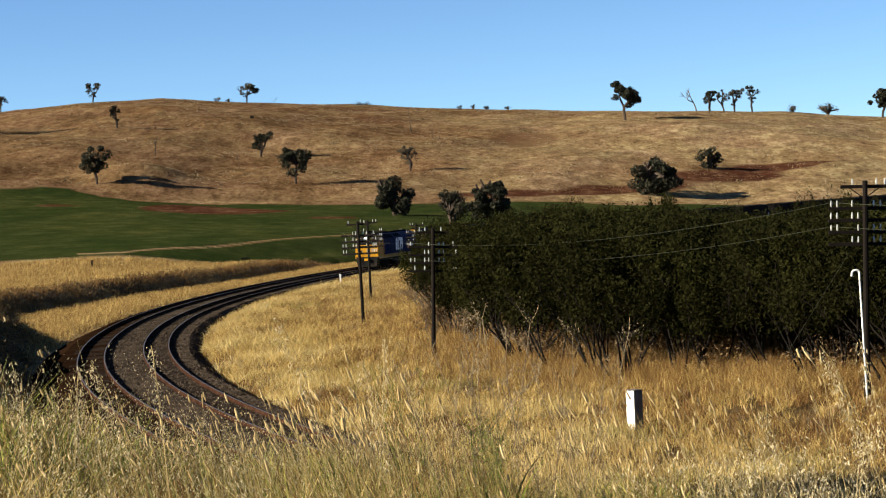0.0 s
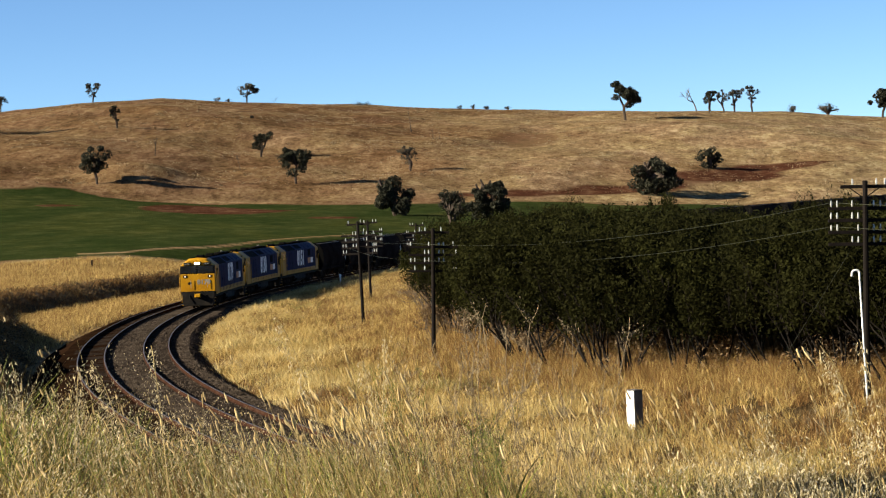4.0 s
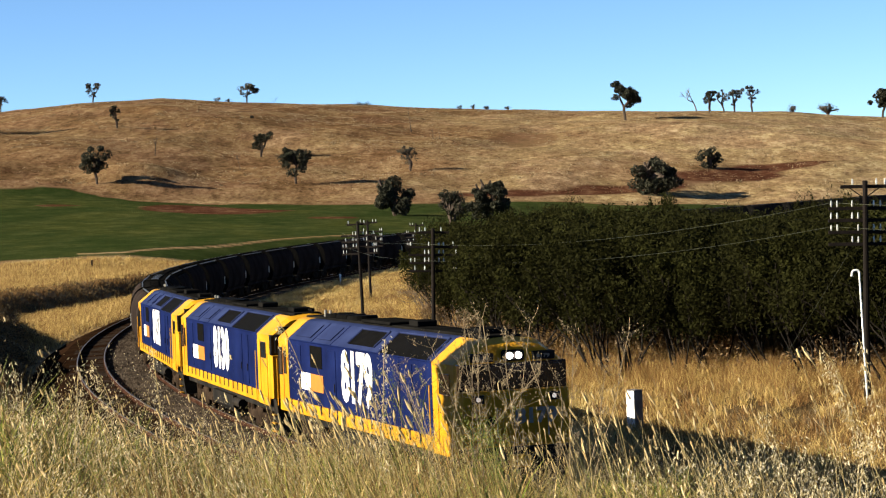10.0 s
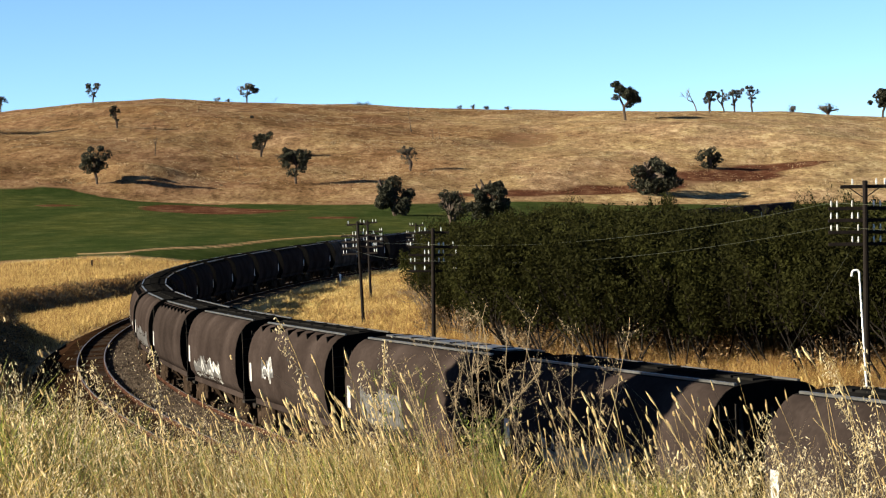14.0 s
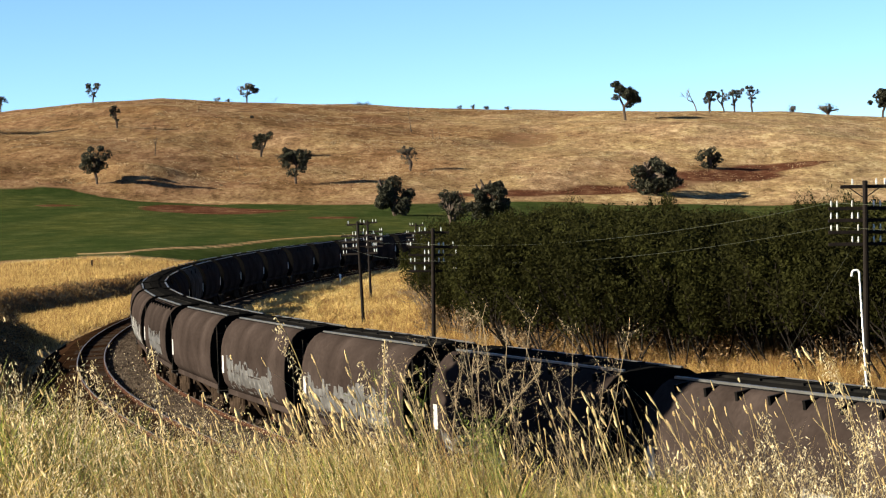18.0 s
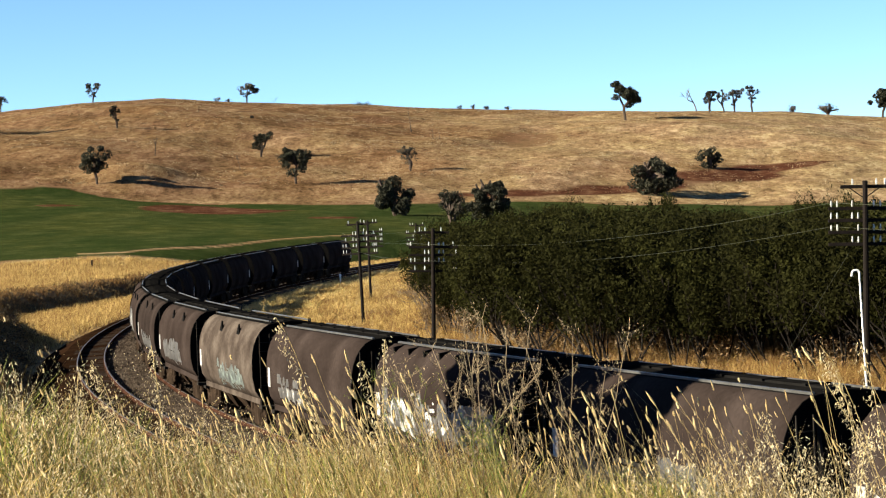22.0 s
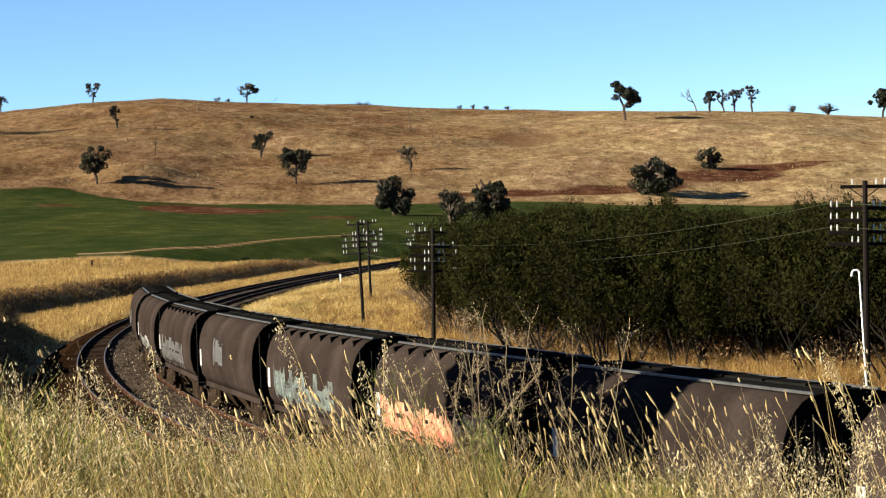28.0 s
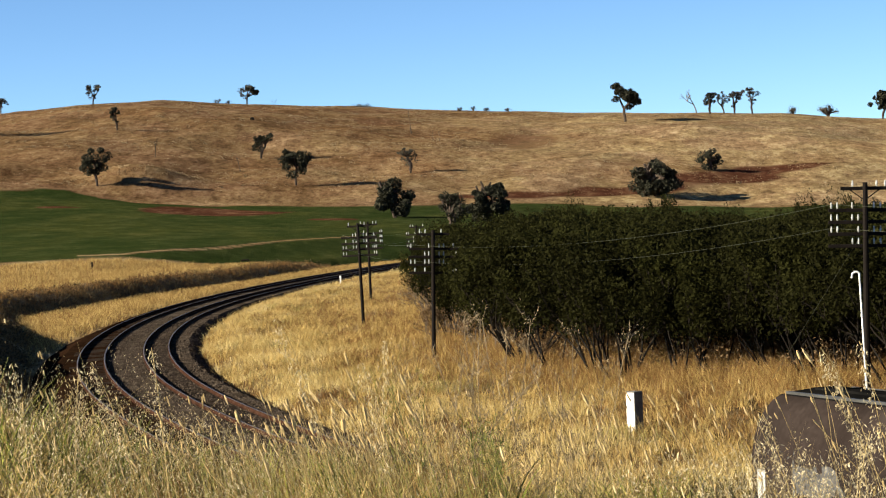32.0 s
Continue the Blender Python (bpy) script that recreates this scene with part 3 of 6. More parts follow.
def bogie(parent, x, axles, loco=False):
    bm = bmesh.new()
    half = axles[-1]
    for side in (-1, 1):
        y0, y1 = sorted((side * 0.98, side * 1.12))
        box(bm, x - half - 0.45, x + half + 0.45, y0, y1, 0.42, 0.74, 0.04)
        box(bm, x - 0.55, x + 0.55, y0 - 0.03, y1 + 0.03, 0.24, 0.9, 0.05)
        for a in axles:
            box(bm, x + a - 0.19, x + a + 0.19, y0 - 0.05, y1 + 0.05, 0.28, 0.64, 0.05)
            for k in (-0.3, 0.3):
                tube(bm, (x + a + k, (y0 + y1) / 2, 0.7), (x + a + k, (y0 + y1) / 2, 0.98), 0.1, n=8)
    box(bm, x - 0.3, x + 0.3, -1.1, 1.1, 0.5, 0.95)
    b = part("bogie", bm, M_UNDER, parent, "brake dusted bogie frame")
    for a in axles:
        wheelset(b, x + a)
    return b


def digits(text, height, width, mat, parent, name, label, depth=0.006):
    """Painted writing: x along the side, z up, standing on its left lower corner."""
    cu = bpy.data.curves.new(name, "FONT")
    cu.body, cu.size, cu.extrude, cu.offset, cu.resolution_u = text, 1.0, 0.0, 0.045, 3
    tmp = new("lettering", cu)
    bpy.context.view_layer.update()
    me = bpy.data.meshes.new_from_object(tmp.evaluated_get(bpy.context.evaluated_depsgraph_get()))
    bpy.data.objects.remove(tmp)
    xs, ys = [v.co.x for v in me.vertices], [v.co.y for v in me.vertices]
    kx, ky = width / (max(xs) - min(xs)), height / (max(ys) - min(ys))
    x0, y0 = min(xs), min(ys)
    for v in me.vertices:
        v.co = ((v.co.x - x0) * kx, 0, (v.co.y - y0) * ky)
    me.materials.clear()
    me.materials.append(mat)
    ob = new(name, me)
    ob.parent = parent
    return tagged(ob, label)


LOCO_LEN = 20.15
NUMBERS = ("8179", "8130", "8151")


def build_loco(number, lit):
    """Nose at x = 0, running towards +x; the side seen from the bank is y = -w."""
    loco = thing("diesel_locomotive", "blue and yellow diesel locomotive with large white number " + number, "locomotive", "locomotives at the head of the train")
    w, z0, zs, zr, wr = 1.46, 1.4, 3.6, 4.2, 0.74
    prof = body_profile(w, z0, zs, zr, wr)
    rear, cabx = -19.6, -2.35
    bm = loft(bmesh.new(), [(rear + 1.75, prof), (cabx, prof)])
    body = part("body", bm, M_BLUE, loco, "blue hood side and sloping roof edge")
    # faces that look up get the blue with sunlight painted in
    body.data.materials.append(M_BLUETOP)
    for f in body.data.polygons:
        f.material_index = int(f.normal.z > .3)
    # roof walkway plate with equipment
    bm = loft(bmesh.new(), [(rear + 0.5, [(-.5, zr), (.5, zr), (.46, zr + .085), (-.46, zr + .085)]), (-0.7, [(-.5, zr), (.5, zr), (.46, zr + .085), (-.46, zr + .085)])])
    roof = part("roof", bm, M_ROOF, loco, "sooty black roof")
    for x, r in ((-16.6, 0.5), (-15.3, 0.5), (-14.0, 0.5)):
        part("radiator_fan", tube(bmesh.new(), (x, 0, zr + .08), (x, 0, zr + .2), r, r * .92, 20), M_GRILLE, roof)
    part("exhaust", boxed(-8.1, -7.3, -.3, .3, zr + .08, zr + .26, bevel=.03), M_ROOF, roof)
    part("roof_hatch", boxed(-12.2, -9.2, -.55, .55, zr + .08, zr + .17, bevel=.02), M_ROOF, roof)
    for x in (-1.5, -1.2):
        part("horn", tube(bmesh.new(), (x, .2, zr + .16), (x + .4, .2, zr + .18), .03, .06, 8), M_ROOF, roof, "dark air horn")
    part("aerial_box", boxed(-2.6, -1.7, -.3, .3, zr + .08, zr + .24, bevel=.03), M_ROOF, roof)
    for x in (-17.3, -16.7):
        part("vent_stub", tube(bmesh.new(), (x, -.3, zr + .08), (x, -.3, zr + .3), .045, n=8), M_GREYMARK, roof, "grey vent stub")
    # sloping intake grilles, both sides, set in frames
    sl = Vector((0, wr + .03 - w, zr - .04 - zs))
    for side in (-1, 1):
        for x0, x1, t0, t1 in ((-11.0, -8.2, .2, .93), (-7.3, -2.75, .03, .97)):
            def on(x, t, side=side):
                return (x, side * (w + sl.y * t), zs + sl.z * t)
            nrm = Vector((0, side * sl.z, -sl.y)).normalized()
            pts = [on(x0, t0), on(x1, t0), on(x1, t1), on(x0, t1)]
            g = part("intake_grille", slab(bmesh.new(), pts, nrm, 0.012), M_GRILLE, body, "black sloping intake grille")
            bm = bmesh.new()
            for a, b in ((on(x0, t0), on(x0, t1)), (on(x1, t0), on(x1, t1)), (on(x0, t1), on(x1, t1))):
                tube(bm, Vector(a) + nrm * .02, Vector(b) + nrm * .02, .035, n=6)
            part("frame", bm, M_BLUETOP, g)
        for x in (-12.6, -14.9):
            a, b = Vector((x, side * w, zs)), Vector((x, side * (w + sl.y), zs + sl.z))
            part("seam", tube(bmesh.new(), a, b, .018, n=5), M_BLUE, body)
        # raised hatches and a lifting ledge on the slope behind the intakes
        nrm = Vector((0, side * sl.z, -sl.y)).normalized()
        for x0, x1 in ((-14.6, -13.0), (-17.2, -15.4)):
            pts = [(x, side * (w + sl.y * t), zs + sl.z * t) for x, t in ((x0, .2), (x1, .2), (x1, .85), (x0, .85))]
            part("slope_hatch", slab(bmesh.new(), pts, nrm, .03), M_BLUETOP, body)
        part("gutter", tube(bmesh.new(), (rear + 1.8, side * (w + .01), zs), (cabx, side * (w + .01), zs), .022, n=6), M_BLUE, body)
        # side panels, doors, vents
        yo = side * (w + .008)
        for x0, x1, za, zb, mt, nm in ((-15.0, -13.6, 2.82, 3.5, M_GRILLE, "side_vent"), (-6.3, -5.35, 1.75, 3.45, M_BLUE, "access_door"), (-5.1, -4.15, 1.75, 3.45, M_BLUE, "access_door"),
                                       (-17.0, -16.2, 1.75, 3.45, M_BLUE, "access_door"), (-12.9, -12.0, 1.75, 3.45, M_BLUE, "access_door")):
            ya, yb = sorted((yo - side * .02, yo + side * .012))
            d = part(nm, boxed(x0, x1, ya, yb, za, zb, bevel=.006), mt, body, "black louvred vent" if nm == "side_vent" else "")
            if nm == "access_door":
                ya, yb = sorted((yo + side * .012, yo + side * .04))
                part("handle", boxed(x1 - .12, x1 - .08, ya, yb, 2.2, 2.45), M_BLACK, d)
        # white and orange company panel, plain shapes
        ya, yb = sorted((yo, yo + side * .008))
        xa = -16.6 if side < 0 else -16.6
        part("white_panel", boxed(xa, xa + 1.55, ya, yb, 2.08, 2.62), M_PANEL, body, "white painted panel")
        part("orange_panel", boxed(xa + 1.57, xa + 3.1, ya, yb, 2.08, 2.62), M_ORANGE, body, "orange painted panel")
        t = digits(number, 1.62, 3.35, M_LETTER, body, "painted_number", "large white painted number " + number)
        t.matrix_basis = pose(-11.35, yo + side * .006, 1.94) if side < 0 else pose(-8.0, yo + side * .006, 1.94, 0, 0, 180)
        # yellow sill with dark posts
        ya, yb = sorted((side * (w + .004), side * (w + .05)))
        sill = part("sill", boxed(rear + 1.3, cabx, ya, yb, 1.26, 1.66, bevel=.01), M_YELLOW, loco, "yellow side sill")
        for k in range(16):
            x = rear + 2.2 + k * 0.93
            ya2, yb2 = sorted((side * (w + .05), side * (w + .075)))
            part("rib", boxed(x, x + .06, ya2, yb2, 1.4, 1.7), M_BLUE, sill)
    # rear end: yellow, with a dark doorway
    rp = body_profile(w + .012, 1.22, zs, zr + .01, wr)
    end = part("rear_end", loft(bmesh.new(), [(rear + .25, body_profile(w - .1, 1.25, zs - .06, zr - .05, wr - .06)), (rear + .5, rp), (rear + 1.75, rp)]), M_YELLOW, loco, "yellow rear end")
    part("rear_door", boxed(rear + .2, rear + .32, -.42, .42, 1.4, 3.3, bevel=.02), M_BLACK, end)
    for side in (-1, 1):
        ya, yb = sorted((side * (w + .012), side * (w + .03)))
        part("side_window", boxed(rear + .55, rear + 1.0, ya, yb, 2.4, 3.3, bevel=.04), M_GLASS, end, "dark glass with a rounded frame")
        part("door_window", boxed(rear + 1.2, rear + 1.5, ya, yb, 2.45, 3.2, bevel=.03), M_GLASS, end, "narrow dark glass")
        part("door_seam", boxed(rear + 1.08, rear + 1.12, ya, yb, 1.4, 3.4), M_ORANGE, end)
        part("rear_grab_rail", tube(bmesh.new(), (rear + .45, side * (w + .08), 1.35), (rear + .45, side * (w + .08), 2.9), .018, n=6), M_YELLOW, end)
    # cab
    cw = w + .015
    def sect(dw, top, zside, roof_in=0.0):
        return body_profile(cw - dw, 1.5, zside, top, wr - roof_in)
    cab = part("cab", loft(bmesh.new(), [(cabx, sect(0, zr + .015, zs)), (-.55, sect(0, zr + .01, zs)), (-.2, sect(.06, zr - .12, zs - .04, .03))]), M_YELLOW, loco, "yellow full width cab with a sooty roof")
    cab.data.materials.append(M_ROOF)
    for f in cab.data.polygons:
        f.material_index = int(f.normal.z > .97)
    # front face: wedge nose, window band, number box band
    bm = loft(bmesh.new(), [(-.5, [(-cw + .02, 1.45), (cw - .02, 1.45), (cw - .02, 2.95), (-cw + .02, 2.95)]), (0.0, [(-cw + .06, 1.5), (cw - .06, 1.5), (cw - .06, 2.92), (-cw + .06, 2.92)])])
    nose = part("nose", bm, M_YELLOW, cab, "yellow nose panel")
    part("windscreen_band", boxed(-.6, -.16, -cw + .03, cw - .03, 2.93, 3.62, bevel=.02), M_GLASS, cab, "black windscreen band")
    for y0, y1 in ((-1.3, -.08), (.08, 1.3)):
        part("windscreen", boxed(-.17, -.13, y0, y1, 3.0, 3.56, bevel=.012), M_GLASS, cab, "dark reflecting windscreen")
    head = part("headlight_housing", boxed(-.5, -.06, -.3, .3, 3.66, 3.94, bevel=.05), M_ROOF, cab, "black headlight housing")
    for y in (-.12, .12):
        lamp = part("headlight", tube(bmesh.new(), (-.06, y, 3.8), (-.01, y, 3.8), .08, .075, 16), M_LAMP if lit else M_GLASS, head, "bright lit headlight" if lit else "unlit headlight")
    for y in (-.98, .68):
        nb = part("number_box", boxed(-.45, -.1, y - .15, y + .45, 3.66, 3.88, bevel=.02), M_BLACK, cab, "black number box")
        t = digits(number, .1, .36, M_GREYMARK, nb, "box_number", "small pale number")
        t.matrix_basis = pose(-.09, y - .06, 3.71, 0, 0, 90)
    for y in (-1.02, 1.02):
        mb = part("marker_light_box", boxed(-.02, .03, y - .16, y + .16, 2.62, 2.84, bevel=.015), M_BLACK, nose)
        part("marker_light", tube(bmesh.new(), (.03, y, 2.73), (.05, y, 2.73), .06, n=10), M_LAMPDIM if lit else M_GLASS, mb)
    t = digits(number, .42, 1.15, M_GREYMARK, nose, "nose_number", "pale number on the nose")
    t.matrix_basis = pose(.008, -.05, 2.05, 0, 0, 90)
    for y in (-.55, .82):
        part("handrail", tube(bmesh.new(), (.09, y, 1.75), (.09, y, 2.5), .018, n=6), M_GREYMARK, nose)
    part("emblem", slab(bmesh.new(), [(0.004, -.85, 2.12), (0.004, -.66, 2.02), (0.004, -.5, 2.24), (0.004, -.72, 2.3)], (1, 0, 0), .012), M_BLACK, nose, "dark emblem shape")
    # side of the cab
    for side in (-1, 1):
        ya, yb = sorted((side * (cw + .002), side * (cw + .02)))
        part("side_window", boxed(-1.75, -.85, ya, yb, 2.8, 3.35, bevel=.012), M_GLASS, cab, "dark cab side window")
        part("cab_door", boxed(-2.3, -1.85, ya, yb, 1.55, 3.4, bevel=.012), M_YELLOW, cab, "yellow cab door")
        part("cab_sill", boxed(cabx, -.3, ya, yb, 1.22, 1.5, bevel=.01), M_YELLOW, cab, "yellow sill")
        for x in (-.35, -2.42):
            part("grab_rail", tube(bmesh.new(), (x, side * (cw + .07), 1.3), (x, side * (cw + .07), 3.0), .018, n=6), M_YELLOW, cab)
        bm = bmesh.new()
        for z in (.35, .62, .9):
            ya2, yb2 = sorted((side * 1.0, side * 1.4))
            box(bm, -.6, -.15, ya2, yb2, z, z + .04)
        part("steps", bm, M_YELLOW, cab, "yellow cab steps")
    bm = loft(bmesh.new(), [(-.35, [(-1.3, .28), (1.3, .28), (1.4, 1.5), (-1.4, 1.5)]), (.05, [(-1.2, .32), (1.2, .32), (1.36, 1.48), (-1.36, 1.48)])])
    pilot = part("pilot", bm, M_BLACK, loco, "black pilot plate under the nose")
    part("coupler", boxed(.0, .4, -.24, .24, 1.0, 1.3, bevel=.04), M_YELLOW, pilot, "yellow coupler pocket")
    for y in (-.7, .7):
        part("brake_hose", tube(bmesh.new(), (.06, y, 1.2), (.16, y * .9, .6), .03, n=6), M_BLACK, pilot)
    # underframe
    part("underframe", boxed(rear + .3, -.3, -1.2, 1.2, .95, 1.34, bevel=.02), M_BLACK, loco, "black underframe")
    bm = loft(bmesh.new(), [(-12.6, [(-1.0, .32), (1.0, .32), (1.35, .6), (1.35, 1.05), (-1.35, 1.05), (-1.35, .6)]), (-8.2, [(-1.0, .32), (1.0, .32), (1.35, .6), (1.35, 1.05), (-1.35, 1.05), (-1.35, .6)])])
    part("fuel_tank", bm, M_BLACK, loco, "black fuel tank")
    for y in (-1.28, 1.28):
        part("air_reservoir", tube(bmesh.new(), (-8.0, y, .85), (-6.6, y, .85), .17, n=10), M_BLACK, loco)
    bogie(loco, -4.3, (-1.75, 0, 1.75))
    bogie(loco, -15.6, (-1.75, 0, 1.75))
    return loco


WAGON_LEN, WAGONS = 13.53, 31


def tub(zb=1.18, top=3.86, w=1.46, n=7, roof=0.06):
    """Hopper section: upright side that rolls over into the roof."""
    right = [(w - 0.3, zb), (w - 0.09, zb + 0.32), (w, zb + 0.8)]
    for i in range(n + 1):
        a = math.pi / 2 * i / n
        right.append((0.62 + (w - 0.62) * math.cos(a), 2.5 + (top - 2.5) * math.sin(a)))
    right.append((0.0, top + roof))
    return right + [(-y, z) for y, z in right[-2::-1]]


def build_wagon(kind, paint):
    """Middle of the wagon at x = 0."""
    wag = thing("grain_hopper_wagon", "", "hopper wagon", "hopper wagons of the train")
    half = WAGON_LEN / 2 - 1.2
    prof = tub()
    scale = lambda k, dz: [(y * k, 1.2 + (z - 1.2) * k + dz) for y, z in prof]
    bm = loft(bmesh.new(), [(-half, scale(.996, 0)), (-half + .012, prof), (half - .012, prof), (half, scale(.996, 0))])
    body = part("body", bm, paint, wag, "", flat=False)
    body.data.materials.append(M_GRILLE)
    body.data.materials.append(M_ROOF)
    # ends near black, gap shade put into their colour; tops in dark roof steel
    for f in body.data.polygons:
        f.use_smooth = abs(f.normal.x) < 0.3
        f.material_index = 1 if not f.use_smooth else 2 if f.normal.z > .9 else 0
    # sloping end sheets below, centre hoppers
    bm = bmesh.new()
    for x in (-2.9, 0, 2.9):
        loft(bm, [(x - 1.25, [(-1.1, 1.18), (1.1, 1.18), (1.1, 1.2), (-1.1, 1.2)]), (x - .35, [(-.5, .35), (.5, .35), (1.1, 1.2), (-1.1, 1.2)]), (x + .35, [(-.5, .35), (.5, .35), (1.1, 1.2), (-1.1, 1.2)]), (x + 1.25, [(-1.1, 1.18), (1.1, 1.18), (1.1, 1.2), (-1.1, 1.2)])])
    part("discharge_hopper", bm, M_UNDER, wag, "dusty discharge chutes")
    part("underframe", boxed(-WAGON_LEN / 2 + .25, WAGON_LEN / 2 - .25, -.45, .45, .78, 1.2), M_UNDER, wag)
    for side in (-1, 1):
        ya, yb = sorted((side * 1.14, side * 1.22))
        part("side_sill", boxed(-half, half, ya, yb, 1.02, 1.22, bevel=.012), paint, wag)
        # walkway along the roof edge with brackets
        ya, yb = sorted((side * .66, side * .73))
        if kind != 3:
            part("roof_rail", boxed(-half + .1, half - .1, ya, yb, 3.82, 3.89), M_WALK, wag, "galvanised rail along the roof edge")
        if kind == 1:
            for k in range(8):
                x = -half + .9 + k * (2 * half - 1.8) / 7
                bm = slab(bmesh.new(), [(x - .03, side * .76, 3.84), (x - .03, side * 1.1, 3.6), (x - .03, side * 1.12, 3.78)], (1, 0, 0), .1)
                part("hatch_bracket", bm, M_GRILLE, wag, "black hatch bracket")
        if kind == 3:
            # tubular handrail on end posts, and two gussets on the shoulder
            part("handrail", tube(bmesh.new(), (-half + .1, side * .7, 3.91), (half - .1, side * .7, 3.91), .03, n=6), M_WALK, wag, "galvanised tubular handrail")
            for x in (-half + .2, half - .2):
                part("rail_post", boxed(x - .05, x + .05, side * .7 - .05, side * .7 + .05, 3.78, 3.96), M_BLACK, wag)
            for x in (-1.5, 2.0):
                bm = slab(bmesh.new(), [(x - .34, side * 1.22, 3.3), (x + .34, side * 1.22, 3.3), (x, side * 1.17, 3.72)], (0, side, 0), .06)
                part("gusset", bm, M_GRILLE, wag, "black triangular gusset")
        ya, yb = sorted((side * 1.462, side * 1.475))
        part("data_panel", boxed(-half + .25, -half + .55, ya, yb, 1.85, 2.5), M_DATA, wag, "small worn white data panel")
    # roof hatches
    hatch = M_WALK if kind == 2 else M_ROOF
    part("roof_trough", boxed(-half + .3, half - .3, -.22, .22, 3.88, 3.945), hatch, wag, "long roof hatch cover")
    for k in range(6):
        x = -half + 1.2 + k * (2 * half - 2.4) / 5
        part("hatch_clamp", boxed(x - .05, x + .05, -.28, .28, 3.93, 3.965), M_ROOF, wag)
    # ends: ladder, platform, brake gear
    for e in (-1, 1):
        bm = bmesh.new()
        for y in (-1.18, -.82):
            tube(bm, (e * (half + .12), y, .95), (e * (half + .12), y, 3.5), .022, n=5)
        for k in range(8):
            tube(bm, (e * (half + .12), -1.18, 1.1 + k * .3), (e * (half + .12), -.82, 1.1 + k * .3), .015, n=5)
        part("ladder", bm, M_BLACK, wag)
        xa, xb = sorted((e * (half - .02), e * (half + .5)))
        part("end_platform", boxed(xa, xb, -1.25, 1.25, .9, 1.0), M_BLACK, wag)
        bm = bmesh.new()
        for y in (-.7, 0, .7):
            slab(bm, [(e * half, y, 3.4), (e * half, y, 1.0), (e * (half + .42), y, 1.0)], (0, 1, 0), .06)
        part("end_stiffener", bm, M_BLACK, wag)
        xa, xb = sorted((e * (WAGON_LEN / 2 - .3), e * (WAGON_LEN / 2 + .02)))
        part("coupler", boxed(xa, xb, -.14, .14, .78, 1.02, bevel=.03), M_UNDER, wag)
        bogie(wag, e * (WAGON_LEN / 2 - 2.15), (-.88, .88))
    return wag


def side_curve(z):
    """Half width of a wagon at a height, just off its skin."""
    pr = tub()[:11]
    return np.interp(z, [p[1] for p in pr], [p[0] for p in pr])


def graffiti(wag, colour, x0, x1, z0, z1, seed):
    """A ragged faded ground with thick sprayed strokes over it, on the side that faces the bank."""
    r = random.Random(seed)

    def skin(bm, x, z, off):
        return bm.verts.new((x, -(side_curve(z) + off), z))

    # streaky ground, taller in the middle
    bm, prev = bmesh.new(), None
    cols = max(10, int((x1 - x0) / 0.09))
    top, low = z1, z0
    for i in range(cols + 1):
        q = i / cols
        if r.random() < .35:
            top, low = z0 + (z1 - z0) * r.uniform(.55, 1.0), z0 + (z1 - z0) * r.uniform(0, .22)
        row = [skin(bm, x0 + (x1 - x0) * q, low + (top - low) * k / 4, .006) for k in range(5)]
        if prev:
            for k in range(4):
                bm.faces.new((prev[k], row[k], row[k + 1], prev[k + 1]))
        prev = row
    part("graffiti_ground", bm, SPRAY["grey" if colour in ("white", "grey") else colour], wag, "faded streaky spray paint", flat=False)
    # strokes: leaning bars, bowls and hooks that run together
    x, tall = x0 + .2, z1 - z0
    while x < x1 - .5:
        w = r.uniform(.4, 1.3)
        kind = r.randrange(5)
        lean = r.uniform(-.35, .35)
        grow, rise = r.uniform(.45, 1.0), r.uniform(0, .35)
        paths = []
        if kind in (0, 1):
            paths.append([(0, .05), (lean, .95)])
        if kind in (0, 2):
            paths.append([(w * .6, .05 + r.uniform(0, .1)), (w * .6 + lean, .9)])
        if kind == 1:
            paths.append([(w * .35 + w * .38 * math.sin(t), .62 + .3 * math.cos(t)) for t in np.linspace(-.6, 3.6, 9)])
        if kind == 2:
            paths.append([(0, .5 + r.uniform(-.3, .3)), (w * .6, .5 + r.uniform(-.3, .3))])
        if kind == 3:
            paths.append([(w * .35 - w * .35 * math.cos(t * .9), .5 + .42 * math.sin(t)) for t in np.linspace(-1.9, 3.4, 11)])
        if kind == 4:
            paths.append([(w * .5 * q, .5 + .4 * r.uniform(-1, 1)) for q in range(4)])
        half = r.uniform(.035, .17)
        for pth in paths:
            pth = [(u, rise * (1 - grow) + v * grow) for u, v in pth]
            bm, prev = bmesh.new(), None
            n = len(pth)
            for i in range(n):
                a, b = pth[max(0, i - 1)], pth[min(n - 1, i + 1)]
                dx, dz = b[0] - a[0], (b[1] - a[1]) * tall
                ln = math.hypot(dx, dz) or 1
                cx, cz = x + pth[i][0], z0 + pth[i][1] * tall
                row = [skin(bm, cx - dz / ln * half * e, cz + dx / ln * half * e, .011) for e in (-1, 0, 1)]
                if prev:
                    for k in range(2):
                        bm.faces.new((prev[k], row[k], row[k + 1], prev[k + 1]))
                prev = row
            part("graffiti_stroke", bm, SPRAY[colour], wag, "sprayed %s stroke" % colour, flat=False)
        x += w * r.uniform(.45, 1.25)


